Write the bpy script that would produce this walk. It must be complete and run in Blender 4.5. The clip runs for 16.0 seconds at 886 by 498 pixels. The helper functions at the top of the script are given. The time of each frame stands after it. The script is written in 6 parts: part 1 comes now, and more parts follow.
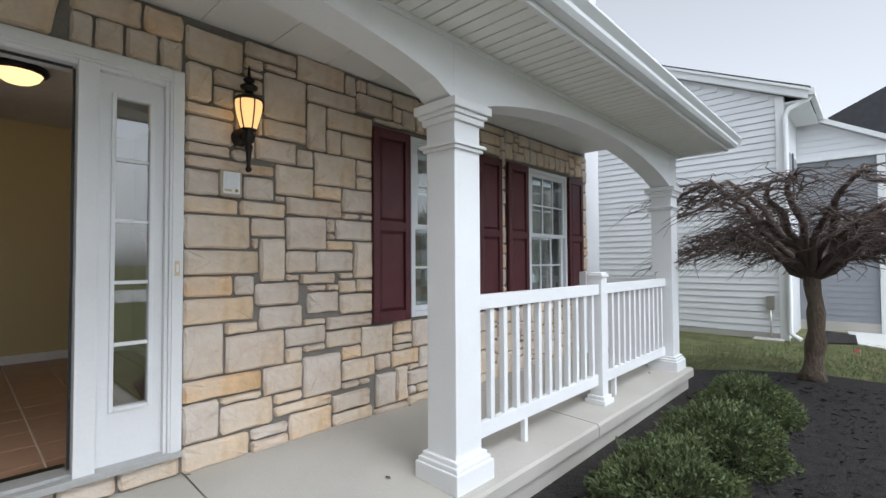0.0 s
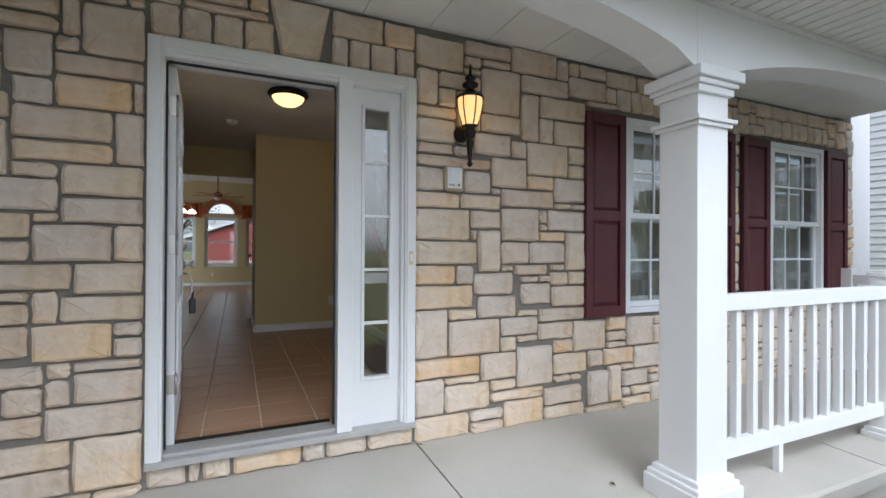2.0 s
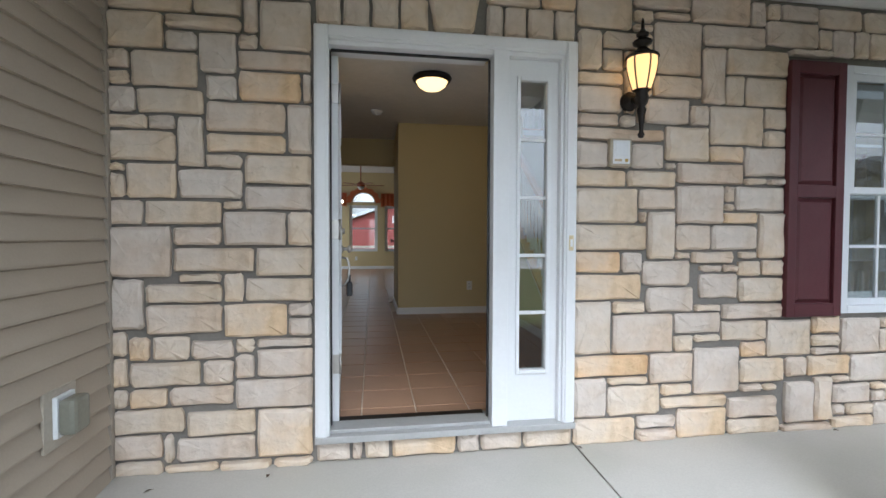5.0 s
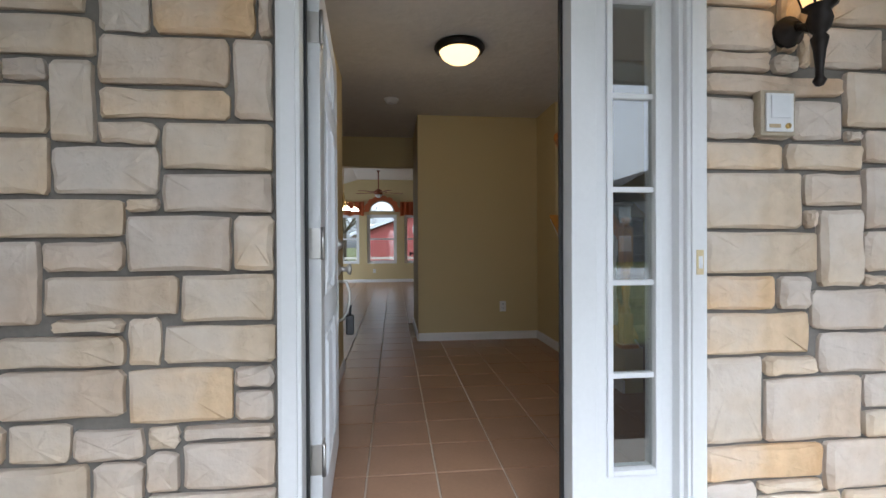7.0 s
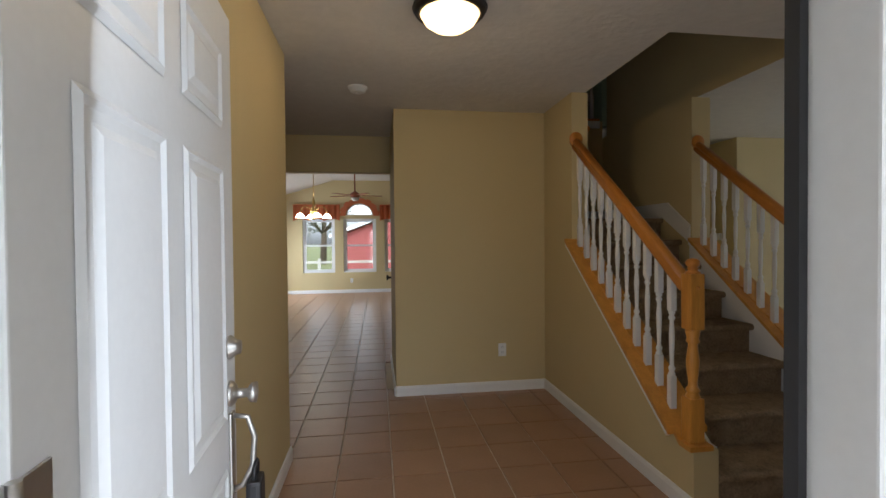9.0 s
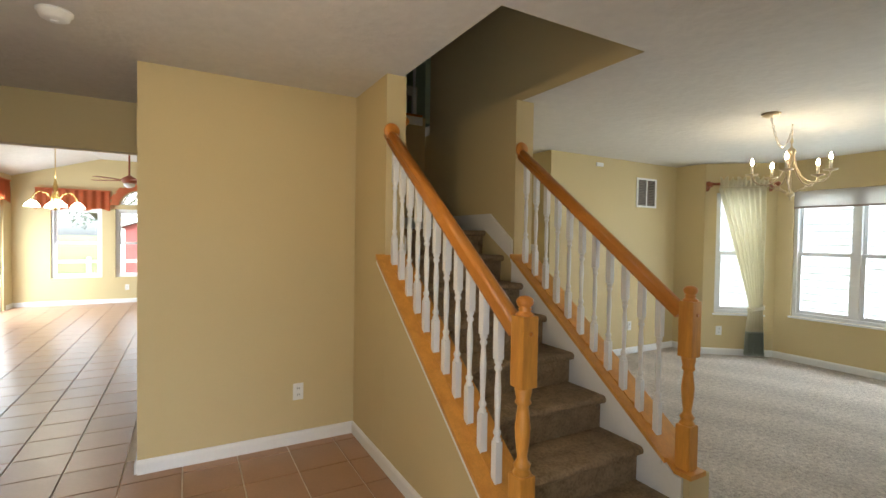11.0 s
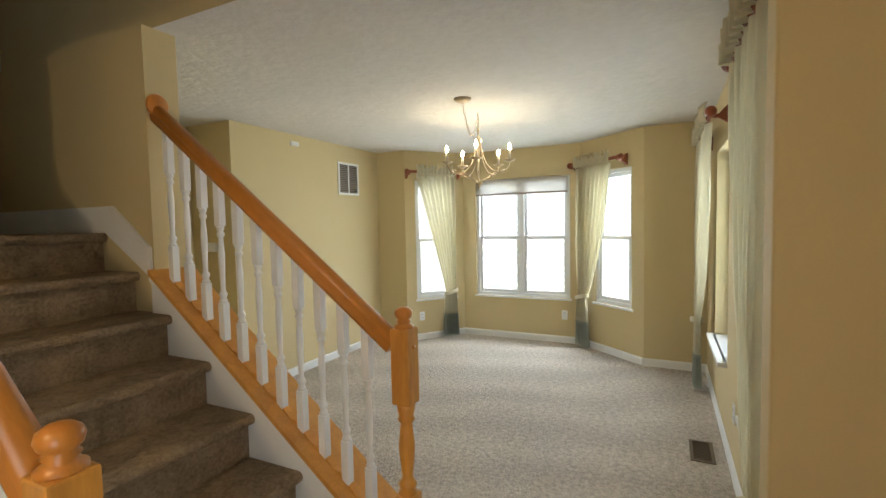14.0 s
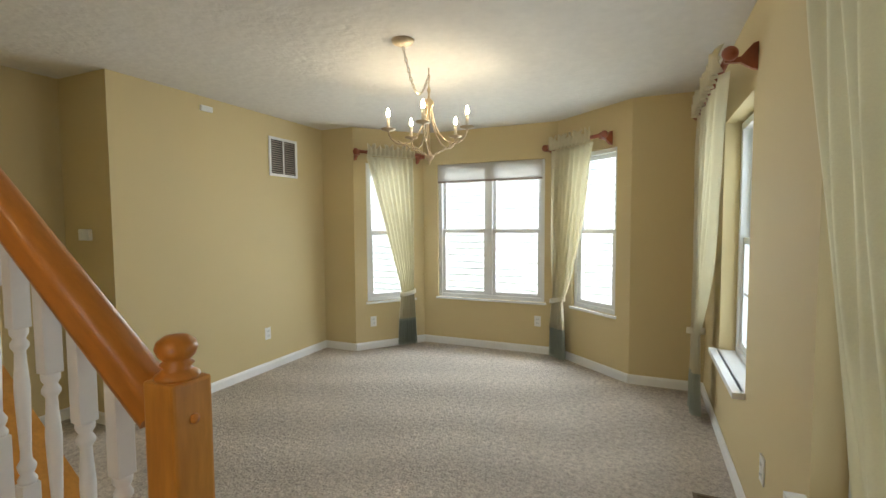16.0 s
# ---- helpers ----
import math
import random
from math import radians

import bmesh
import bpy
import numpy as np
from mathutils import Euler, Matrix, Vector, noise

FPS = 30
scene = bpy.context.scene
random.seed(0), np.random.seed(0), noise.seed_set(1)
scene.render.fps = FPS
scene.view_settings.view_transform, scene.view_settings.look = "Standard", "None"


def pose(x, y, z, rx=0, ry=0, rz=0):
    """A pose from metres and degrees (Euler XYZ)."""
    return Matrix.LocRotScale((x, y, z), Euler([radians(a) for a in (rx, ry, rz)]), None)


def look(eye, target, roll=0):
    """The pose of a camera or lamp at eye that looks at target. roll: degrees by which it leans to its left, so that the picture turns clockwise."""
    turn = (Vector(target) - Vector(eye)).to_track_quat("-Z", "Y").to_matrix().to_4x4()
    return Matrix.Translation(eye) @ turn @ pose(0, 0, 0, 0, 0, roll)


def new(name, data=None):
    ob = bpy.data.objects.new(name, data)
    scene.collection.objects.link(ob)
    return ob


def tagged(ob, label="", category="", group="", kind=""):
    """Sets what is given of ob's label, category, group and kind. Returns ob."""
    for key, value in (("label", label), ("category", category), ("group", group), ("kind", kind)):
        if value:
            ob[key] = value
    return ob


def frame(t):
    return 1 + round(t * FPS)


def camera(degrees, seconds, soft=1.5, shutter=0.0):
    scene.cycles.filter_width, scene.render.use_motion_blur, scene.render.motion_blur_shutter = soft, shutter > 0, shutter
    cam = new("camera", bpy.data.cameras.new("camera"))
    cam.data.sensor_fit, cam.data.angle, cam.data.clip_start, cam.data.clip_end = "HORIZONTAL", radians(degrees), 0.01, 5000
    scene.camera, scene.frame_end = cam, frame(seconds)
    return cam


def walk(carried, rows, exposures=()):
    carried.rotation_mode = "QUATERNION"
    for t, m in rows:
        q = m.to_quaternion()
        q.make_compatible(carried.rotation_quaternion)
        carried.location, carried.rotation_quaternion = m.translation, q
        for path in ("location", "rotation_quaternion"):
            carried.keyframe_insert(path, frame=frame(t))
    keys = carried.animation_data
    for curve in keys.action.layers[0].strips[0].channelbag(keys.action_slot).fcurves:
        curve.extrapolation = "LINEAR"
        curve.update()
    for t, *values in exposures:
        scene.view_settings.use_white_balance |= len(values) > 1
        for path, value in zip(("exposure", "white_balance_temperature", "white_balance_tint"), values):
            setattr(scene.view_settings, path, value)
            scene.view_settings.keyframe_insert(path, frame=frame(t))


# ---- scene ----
cam = camera(88.0, 16.0)
PATH = [
    (0, (0.428, -2.741, 0.999), (1.884, -1.371, 1.053), -0.3),
    (0.5, (0.411, -2.708, 0.996), (1.737, -1.212, 1.051), -0.0),
    (1, (0.374, -2.658, 1.023), (1.55, -1.04, 1.058), 0.3),
    (1.5, (0.34, -2.619, 1.015), (1.344, -0.89, 1.034), 0.5),
    (2, (0.297, -2.573, 1.012), (1.12, -0.75, 1.02), 0.3),
    (2.5, (0.263, -2.535, 1.019), (0.919, -0.645, 1.015), 0.3),
    (3, (0.229, -2.511, 1.02), (0.74, -0.577, 1.012), -0.0),
    (3.5, (0.211, -2.493, 1.022), (0.603, -0.532, 1.007), -0.3),
    (4, (0.194, -2.478, 1.019), (0.533, -0.507, 0.997), -0.4),
    (4.5, (0.191, -2.441, 1.022), (0.506, -0.466, 0.977), -0.3),
    (5, (0.193, -2.348, 1.004), (0.496, -0.372, 0.948), 0.2),
    (5.2, (0.186, -2.295, 0.998), (0.486, -0.319, 0.941), 0.2),
    (7.3, (0.266, -1.256, 1.044), (0.475, 0.733, 1.033), -0.3),
    (8, (0.284, -0.887, 1.192), (0.508, 1.1, 1.17), -0.6),
    (8.2, (0.29, -0.783, 1.215), (0.504, 1.205, 1.189), -0.3),
    (10.5, (0.668, 0.194, 1.457), (1.415, 2.049, 1.405), 0.1),
    (11, (0.766, 0.3, 1.432), (1.743, 2.044, 1.386), 0.9),
    (11.5, (0.805, 0.425, 1.473), (2.02, 2.014, 1.433), 0.3),
    (12, (0.863, 0.54, 1.528), (2.283, 1.947, 1.48), -0.2),
    (12.5, (0.973, 0.621, 1.57), (2.534, 1.869, 1.495), -0.7),
    (13, (1.113, 0.71, 1.576), (2.788, 1.798, 1.475), -0.9),
    (13.5, (1.299, 0.797, 1.54), (3.058, 1.743, 1.427), -1.0),
    (14, (1.518, 0.812, 1.513), (3.312, 1.688, 1.401), -1.2),
    (14.5, (1.744, 0.842, 1.479), (3.558, 1.677, 1.37), -1.6),
    (15, (1.984, 0.863, 1.465), (3.798, 1.697, 1.354), -1.5),
    (15.5, (2.208, 0.901, 1.432), (4.021, 1.737, 1.316), -1.0),
    (16, (2.371, 0.926, 1.406), (4.202, 1.723, 1.292), -0.4),
]
walk(cam, [(t, look(eye, target, roll)) for t, eye, target, roll in PATH],
     [(0, 0.66, 5900, 9), (1.0, 0.67, 5850, 9), (2.0, 0.79, 5750, 9), (5.2, 1.13, 5600, 8), (8.2, 1.45, 5700, 10), (10.3, 2.8, 6100, 8), (12.0, 3.45, 5950, 6), (13.5, 3.35, 6000, 6), (15.0, 3.3, 6150, 7), (16.0, 3.1, 6150, 7)])

# world, sun
world = bpy.data.worlds.new("overcast")
scene.world = world
world.use_nodes = True
wn, wl = world.node_tree.nodes, world.node_tree.links
sky = wn.new("ShaderNodeTexSky")
sky.sky_type, sky.sun_disc = "NISHITA", False
sky.sun_elevation, sky.sun_rotation = radians(50), radians(200)
sky.dust_density, sky.air_density = 3.0, 1.0
grey = wn.new("ShaderNodeHueSaturation")
grey.inputs["Saturation"].default_value = 0.07
wl.new(sky.outputs[0], grey.inputs["Color"])
wl.new(grey.outputs[0], wn["Background"].inputs[0])
wn["Background"].inputs[1].default_value = 0.15
sun = new("sun", bpy.data.lights.new("sun", "SUN"))
sun.data.energy, sun.data.angle, sun.data.color = 0.7, radians(25), (1, 0.98, 0.95)
sun.matrix_world = look((3, -20, 24), (2, 0, 0))


def lamp(name, kind, power, at, target=None, w=1.0, h=1.0, colour=(1, 1, 1)):
    d = bpy.data.lights.new(name, kind)
    d.energy, d.color = power, colour
    if kind == "AREA":
        d.shape, d.size, d.size_y = "RECTANGLE", w, h
    else:
        d.shadow_soft_size = w
    ob = new(name, d)
    ob.matrix_world = look(at, target) if target else Matrix.Translation(at)
    return ob


# the sky's light in the openings of the bay and of the patio door
lamp("sky_light_bay", "AREA", 5.6, (7.375, 2.48, 1.3), (5, 2.48, 1.3), 1.3, 1.6, (0.93, 0.97, 1.0))
lamp("sky_light_bay_north", "AREA", 1.7, (6.985, 3.655, 1.3), (6.985 - 0.62, 3.655 - 0.785, 1.3), 0.62, 1.6, (0.93, 0.97, 1.0))
lamp("sky_light_bay_south", "AREA", 1.7, (7.0, 1.25, 1.3), (7.0 - 0.757, 1.25 + 0.65, 1.3), 0.62, 1.6, (0.93, 0.97, 1.0))
lamp("sky_light_front_window", "AREA", 1.5, (5.415, 0.262, 1.29), (5.415, 2, 1.29), 0.76, 1.38, (0.93, 0.97, 1.0))
lamp("sky_light_front_window_near", "AREA", 0.6, (3.545, 0.262, 1.29), (3.545, 2, 1.29), 0.9, 1.38, (0.93, 0.97, 1.0))
lamp("sky_light_patio_door", "AREA", 12, (-2.15, 10.5, 1.1), (0, 10.5, 0.9), 1.5, 1.9, (0.93, 0.97, 1.0))
lamp("sky_light_front_door", "AREA", 1.3, (0.4, 0.27, 1.0), (0.1, 3.0, 0.8), 0.74, 1.7, (0.93, 0.97, 1.0))
# fill lamp added to brighten the kitchen, which has no opening to the sky
lamp("fill_light_kitchen", "AREA", 4, (3.3, 6.3, 1.5), (4.8, 6.3, 1.4), 1.4, 1.2, (0.95, 0.97, 1.0))
lamp("bulb_foyer_light", "POINT", 2.8, (0.72, 1.78, 2.375), None, 0.04, colour=(1.0, 0.7, 0.38))
lamp("bulb_lantern", "POINT", 2.6, (1.578, -0.122, 1.88), None, 0.025, colour=(1.0, 0.68, 0.32))


# ---- materials ----
def mat(name, colour, rough=0.6, metal=0.0, var=0.12, scale=6.0, fine=60.0, bump=0.15, piece=0.0,
        stain=None, stain_amount=0.0, stain_scale=3.0, stretch=(1, 1, 1), bump_dist=0.004, spec=0.5, hue=0.0):
    m = bpy.data.materials.new(name)
    m.use_nodes = True
    n, l = m.node_tree.nodes, m.node_tree.links
    b = n["Principled BSDF"]
    b.inputs["Roughness"].default_value, b.inputs["Metallic"].default_value = rough, metal
    b.inputs["Specular IOR Level"].default_value = spec
    tc, mp = n.new("ShaderNodeTexCoord"), n.new("ShaderNodeMapping")
    mp.inputs["Scale"].default_value = stretch
    l.new(tc.outputs["Object"], mp.inputs[0])
    big, small = n.new("ShaderNodeTexNoise"), n.new("ShaderNodeTexNoise")
    for t, s, d in ((big, scale, 3), (small, fine, 4)):
        t.inputs["Scale"].default_value, t.inputs["Detail"].default_value = s, d
        l.new(mp.outputs[0], t.inputs["Vector"])
    add = n.new("ShaderNodeMath")
    add.operation = "ADD"
    l.new(big.outputs[0], add.inputs[0])
    l.new(small.outputs[0], add.inputs[1])
    val = add.outputs[0]
    rng = n.new("ShaderNodeMapRange")
    rng.inputs["From Min"].default_value, rng.inputs["From Max"].default_value = 0.6, 1.4
    rng.inputs["To Min"].default_value, rng.inputs["To Max"].default_value = 1 - var, 1 + var
    l.new(val, rng.inputs[0])
    hsv = n.new("ShaderNodeHueSaturation")
    hsv.inputs["Color"].default_value = (*colour, 1)
    value = rng.outputs[0]
    if piece:
        info = n.new("ShaderNodeObjectInfo")
        pr = n.new("ShaderNodeMapRange")
        pr.inputs["To Min"].default_value, pr.inputs["To Max"].default_value = 1 - piece, 1 + piece
        l.new(info.outputs["Random"], pr.inputs[0])
        mul = n.new("ShaderNodeMath")
        mul.operation = "MULTIPLY"
        l.new(value, mul.inputs[0])
        l.new(pr.outputs[0], mul.inputs[1])
        value = mul.outputs[0]
    l.new(value, hsv.inputs["Value"])
    out = hsv.outputs[0]
    if stain:
        sn, mix = n.new("ShaderNodeTexNoise"), n.new("ShaderNodeMix")
        sn.inputs["Scale"].default_value, sn.inputs["Detail"].default_value = stain_scale, 5
        l.new(mp.outputs[0], sn.inputs["Vector"])
        r2 = n.new("ShaderNodeMapRange")
        r2.inputs["From Min"].default_value, r2.inputs["From Max"].default_value = 0.5, 0.72
        r2.inputs["To Max"].default_value = stain_amount
        l.new(sn.outputs[0], r2.inputs[0])
        mix.data_type = "RGBA"
        l.new(r2.outputs[0], mix.inputs["Factor"])
        l.new(out, mix.inputs["A"])
        mix.inputs["B"].default_value = (*stain, 1)
        out = mix.outputs["Result"]
    l.new(out, b.inputs["Base Color"])
    if bump:
        bp = n.new("ShaderNodeBump")
        bp.inputs["Strength"].default_value, bp.inputs["Distance"].default_value = bump, bump_dist
        l.new(val, bp.inputs["Height"])
        l.new(bp.outputs[0], b.inputs["Normal"])
    return m


def emitter(name, colour, strength):
    m = bpy.data.materials.new(name)
    m.use_nodes = True
    b = m.node_tree.nodes["Principled BSDF"]
    b.inputs["Base Color"].default_value = (*colour, 1)
    b.inputs["Emission Color"].default_value = (*colour, 1)
    b.inputs["Emission Strength"].default_value = strength
    return m


def glass_mat(name, tint=(0.95, 0.97, 0.97), rough=0.0, base=0.07):
    m = bpy.data.materials.new(name)
    m.use_nodes = True
    n, l = m.node_tree.nodes, m.node_tree.links
    n.remove(n["Principled BSDF"])
    tr, gl, fr, mx = (n.new("ShaderNode" + k) for k in ("BsdfTransparent", "BsdfGlossy", "LayerWeight", "MixShader"))
    tr.inputs[0].default_value = (*tint, 1)
    gl.inputs["Roughness"].default_value = rough
    fr.inputs["Blend"].default_value = 0.5
    pw, ma = n.new("ShaderNodeMath"), n.new("ShaderNodeMath")
    pw.operation, ma.operation = "POWER", "MULTIPLY_ADD"
    pw.inputs[1].default_value = 5.0
    ma.inputs[1].default_value, ma.inputs[2].default_value = 0.6, base
    l.new(fr.outputs["Facing"], pw.inputs[0])
    l.new(pw.outputs[0], ma.inputs[0])
    l.new(ma.outputs[0], mx.inputs[0])
    l.new(tr.outputs[0], mx.inputs[1])
    l.new(gl.outputs[0], mx.inputs[2])
    l.new(mx.outputs[0], n["Material Output"].inputs[0])
    return m


def stone_mat():
    """Cast stone: cream to tan, warmer or whiter from stone to stone, with ochre and chalky stains."""
    m = mat("stone", (0.61, 0.515, 0.41), 0.9, var=0.18, scale=6, fine=17, bump=0.75, bump_dist=0.02,
            piece=0.16, stain=(0.48, 0.32, 0.17), stain_amount=0.5, stain_scale=3.5)
    n, l = m.node_tree.nodes, m.node_tree.links
    b = n["Principled BSDF"]
    src = b.inputs["Base Color"].links[0].from_socket
    info, ramp, mix = n.new("ShaderNodeObjectInfo"), n.new("ShaderNodeValToRGB"), n.new("ShaderNodeMix")
    e = ramp.color_ramp.elements
    e[0].position, e[0].color = 0.0, (1.22, 1.28, 1.38, 1)
    e[1].position, e[1].color = 1.0, (1.0, 0.82, 0.6, 1)
    for p, c in ((0.1, (1.06, 1.08, 1.14, 1)), (0.35, (1.03, 0.99, 0.97, 1)), (0.6, (0.98, 0.97, 0.93, 1)), (0.86, (1.0, 0.95, 0.86, 1)), (0.95, (1.0, 0.88, 0.7, 1))):
        k = e.new(p)
        k.color = c
    l.new(info.outputs["Random"], ramp.inputs[0])
    mix.data_type, mix.blend_type = "RGBA", "MULTIPLY"
    mix.inputs["Factor"].default_value = 1.0
    l.new(src, mix.inputs["A"])
    l.new(ramp.outputs[0], mix.inputs["B"])
    chalk, cr, mix2 = n.new("ShaderNodeTexNoise"), n.new("ShaderNodeMapRange"), n.new("ShaderNodeMix")
    chalk.inputs["Scale"].default_value = 2.2
    chalk.inputs["Detail"].default_value = 6
    tc = n.new("ShaderNodeTexCoord")
    off = n.new("ShaderNodeVectorMath")
    l.new(tc.outputs["Object"], off.inputs[0])
    off.inputs[1].default_value = (7, 3, 5)
    l.new(off.outputs[0], chalk.inputs["Vector"])
    cr.inputs["From Min"].default_value, cr.inputs["From Max"].default_value, cr.inputs["To Max"].default_value = 0.55, 0.68, 0.6
    l.new(chalk.outputs[0], cr.inputs[0])
    mix2.data_type = "RGBA"
    l.new(cr.outputs[0], mix2.inputs["Factor"])
    l.new(mix.outputs["Result"], mix2.inputs["A"])
    mix2.inputs["B"].default_value = (0.72, 0.665, 0.61, 1)
    l.new(mix2.outputs["Result"], b.inputs["Base Color"])
    return m


STONE = stone_mat()
MORTAR = mat("mortar", (0.205, 0.19, 0.17), 0.95, var=0.15, bump=0.4)
WHITE = mat("white_paint", (0.78, 0.79, 0.8), 0.45, var=0.03, scale=2, bump=0.04, stain=(0.6, 0.6, 0.56), stain_amount=0.15)
VINYL = mat("white_vinyl", (0.74, 0.76, 0.78), 0.4, var=0.03, bump=0.03)
SOFFIT = mat("soffit_vinyl", (0.78, 0.77, 0.74), 0.5, var=0.04, scale=3, bump=0.04, stain=(0.5, 0.48, 0.4), stain_amount=0.25)
PORCHCEIL = mat("porch_ceiling_paint", (0.78, 0.77, 0.74), 0.6, var=0.03, bump=0.05)
SIDING = mat("beige_siding", (0.40, 0.345, 0.275), 0.6, var=0.05, scale=3, fine=90, bump=0.12, stretch=(1, 0.1, 1))
NSIDING = mat("white_siding", (0.72, 0.73, 0.75), 0.6, var=0.04, scale=2, bump=0.05)
GSIDING = mat("grey_siding", (0.25, 0.26, 0.28), 0.6, var=0.05, scale=2, bump=0.05)
CONCRETE = mat("concrete", (0.45, 0.43, 0.39), 0.85, var=0.1, scale=1.8, fine=120, bump=0.25, stain=(0.36, 0.35, 0.27), stain_amount=0.4, stain_scale=1.2)
DRIVE = mat("pale_concrete", (0.62, 0.62, 0.6), 0.85, var=0.06, scale=2, bump=0.1)
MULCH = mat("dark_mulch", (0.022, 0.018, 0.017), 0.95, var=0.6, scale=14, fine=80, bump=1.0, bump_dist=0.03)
GRASS = mat("lawn", (0.13, 0.15, 0.055), 0.95, var=0.45, scale=1.2, fine=40, bump=1.0, bump_dist=0.03, stain=(0.27, 0.23, 0.12), stain_amount=0.7, stain_scale=5)
SHUTTER = mat("burgundy_paint", (0.088, 0.019, 0.024), 0.5, var=0.12, scale=5, bump=0.08, stain=(0.15, 0.06, 0.06), stain_amount=0.25)
WALL = mat("yellow_wall_paint", (0.58, 0.48, 0.268), 0.75, var=0.025, scale=1.5, fine=180, bump=0.12, bump_dist=0.002)
GREENWALL = mat("pale_green_paint", (0.5, 0.6, 0.45), 0.75, var=0.03, bump=0.1)
CEIL = mat("textured_ceiling", (0.68, 0.655, 0.615), 0.9, var=0.05, scale=9, fine=22, bump=0.4, bump_dist=0.012)
TILE = mat("floor_tile", (0.36, 0.215, 0.135), 0.33, var=0.09, scale=4, fine=50, bump=0.08, piece=0.07)
GROUT = mat("grout", (0.72, 0.64, 0.54), 0.9, var=0.08, bump=0.2)
CARPET = mat("carpet", (0.54, 0.485, 0.43), 1.0, var=0.34, scale=30, fine=80, bump=1.0, bump_dist=0.02, spec=0.05)
STAIRCARPET = mat("stair_carpet", (0.31, 0.235, 0.155), 1.0, var=0.35, scale=14, fine=70, bump=1.0, bump_dist=0.015, spec=0.05)
OAK = mat("golden_oak", (0.60, 0.285, 0.052), 0.35, var=0.16, scale=5, fine=26, bump=0.06, stretch=(5, 5, 0.8), stain=(0.33, 0.11, 0.02), stain_amount=0.35)
RAILOAK = mat("orange_oak", (0.52, 0.205, 0.035), 0.28, var=0.15, scale=5, fine=26, bump=0.05, stretch=(5, 0.8, 0.8))
PULLWOOD = mat("red_brown_wood", (0.26, 0.07, 0.03), 0.4, var=0.15, bump=0.05)
BRONZE = mat("dark_bronze", (0.025, 0.02, 0.018), 0.45, 0.6, var=0.2, bump=0.1)
NICKEL = mat("brushed_nickel", (0.55, 0.53, 0.5), 0.35, 0.9, var=0.05, bump=0.03)
PEWTER = mat("antique_silver", (0.52, 0.42, 0.28), 0.42, 0.75, var=0.15, bump=0.05)
BRASS = mat("brass", (0.6, 0.42, 0.15), 0.35, 0.85, var=0.08, bump=0.03)
BLACK = mat("black_plastic", (0.02, 0.02, 0.022), 0.5, var=0.1, bump=0.03)
SILL = mat("threshold_metal", (0.45, 0.45, 0.44), 0.5, 0.3, var=0.08, bump=0.1)
CURTAIN = mat("cream_curtain", (0.72, 0.685, 0.56), 0.9, var=0.06, scale=4, fine=200, bump=0.2, bump_dist=0.002)
SAGE = mat("sage_fabric", (0.46, 0.50, 0.46), 0.9, var=0.08, scale=6, fine=200, bump=0.2, bump_dist=0.002)
ORANGE = mat("terracotta_fabric", (0.6, 0.2, 0.09), 0.9, var=0.1, bump=0.15)
SHADE = mat("shade_fabric", (0.5, 0.47, 0.43), 0.9, var=0.05, bump=0.1)
BARK = mat("bark", (0.115, 0.085, 0.062), 0.95, var=0.45, scale=9, fine=40, bump=1.0, bump_dist=0.03, stretch=(1, 1, 0.35), stain=(0.2, 0.19, 0.13), stain_amount=0.5)
TWIG = mat("twigs", (0.10, 0.072, 0.062), 0.9, var=0.35, bump=0.2)
LEAF = mat("shrub_leaves", (0.088, 0.115, 0.042), 0.75, var=0.5, scale=5, fine=30, bump=0.2, stain=(0.16, 0.16, 0.05), stain_amount=0.5)
ROOF = mat("dark_shingles", (0.055, 0.055, 0.06), 0.95, var=0.25, scale=8, fine=60, bump=0.5)
BARN = mat("red_siding", (0.27, 0.065, 0.06), 0.8, var=0.1, bump=0.1, stretch=(4, 4, 0.3))
FOLIAGE = mat("far_foliage", (0.06, 0.075, 0.035), 0.95, var=0.5, bump=0.3)
GLASS = glass_mat("window_glass")
LEADGLASS = glass_mat("sidelight_glass", (0.8, 0.83, 0.82), 0.0, 0.17)
AMBER = glass_mat("amber_glass", (0.95, 0.78, 0.45), 0.15)
PLASTICCLEAR = mat("smoky_cover", (0.22, 0.22, 0.18), 0.2, var=0.1, bump=0.02)
DOME = emitter("lit_dome_glass", (1.0, 0.66, 0.26), 1.1)
BULB = emitter("lit_bulb", (1.0, 0.8, 0.52), 27.0)
WARM = emitter("lit_lantern_bulb", (1.0, 0.68, 0.3), 4.0)
LITGLASS = emitter("lit_frosted_amber_glass", (1.0, 0.6, 0.22), 0.6)
PINK = mat("pink_marker", (0.8, 0.15, 0.2), 0.6, bump=0)


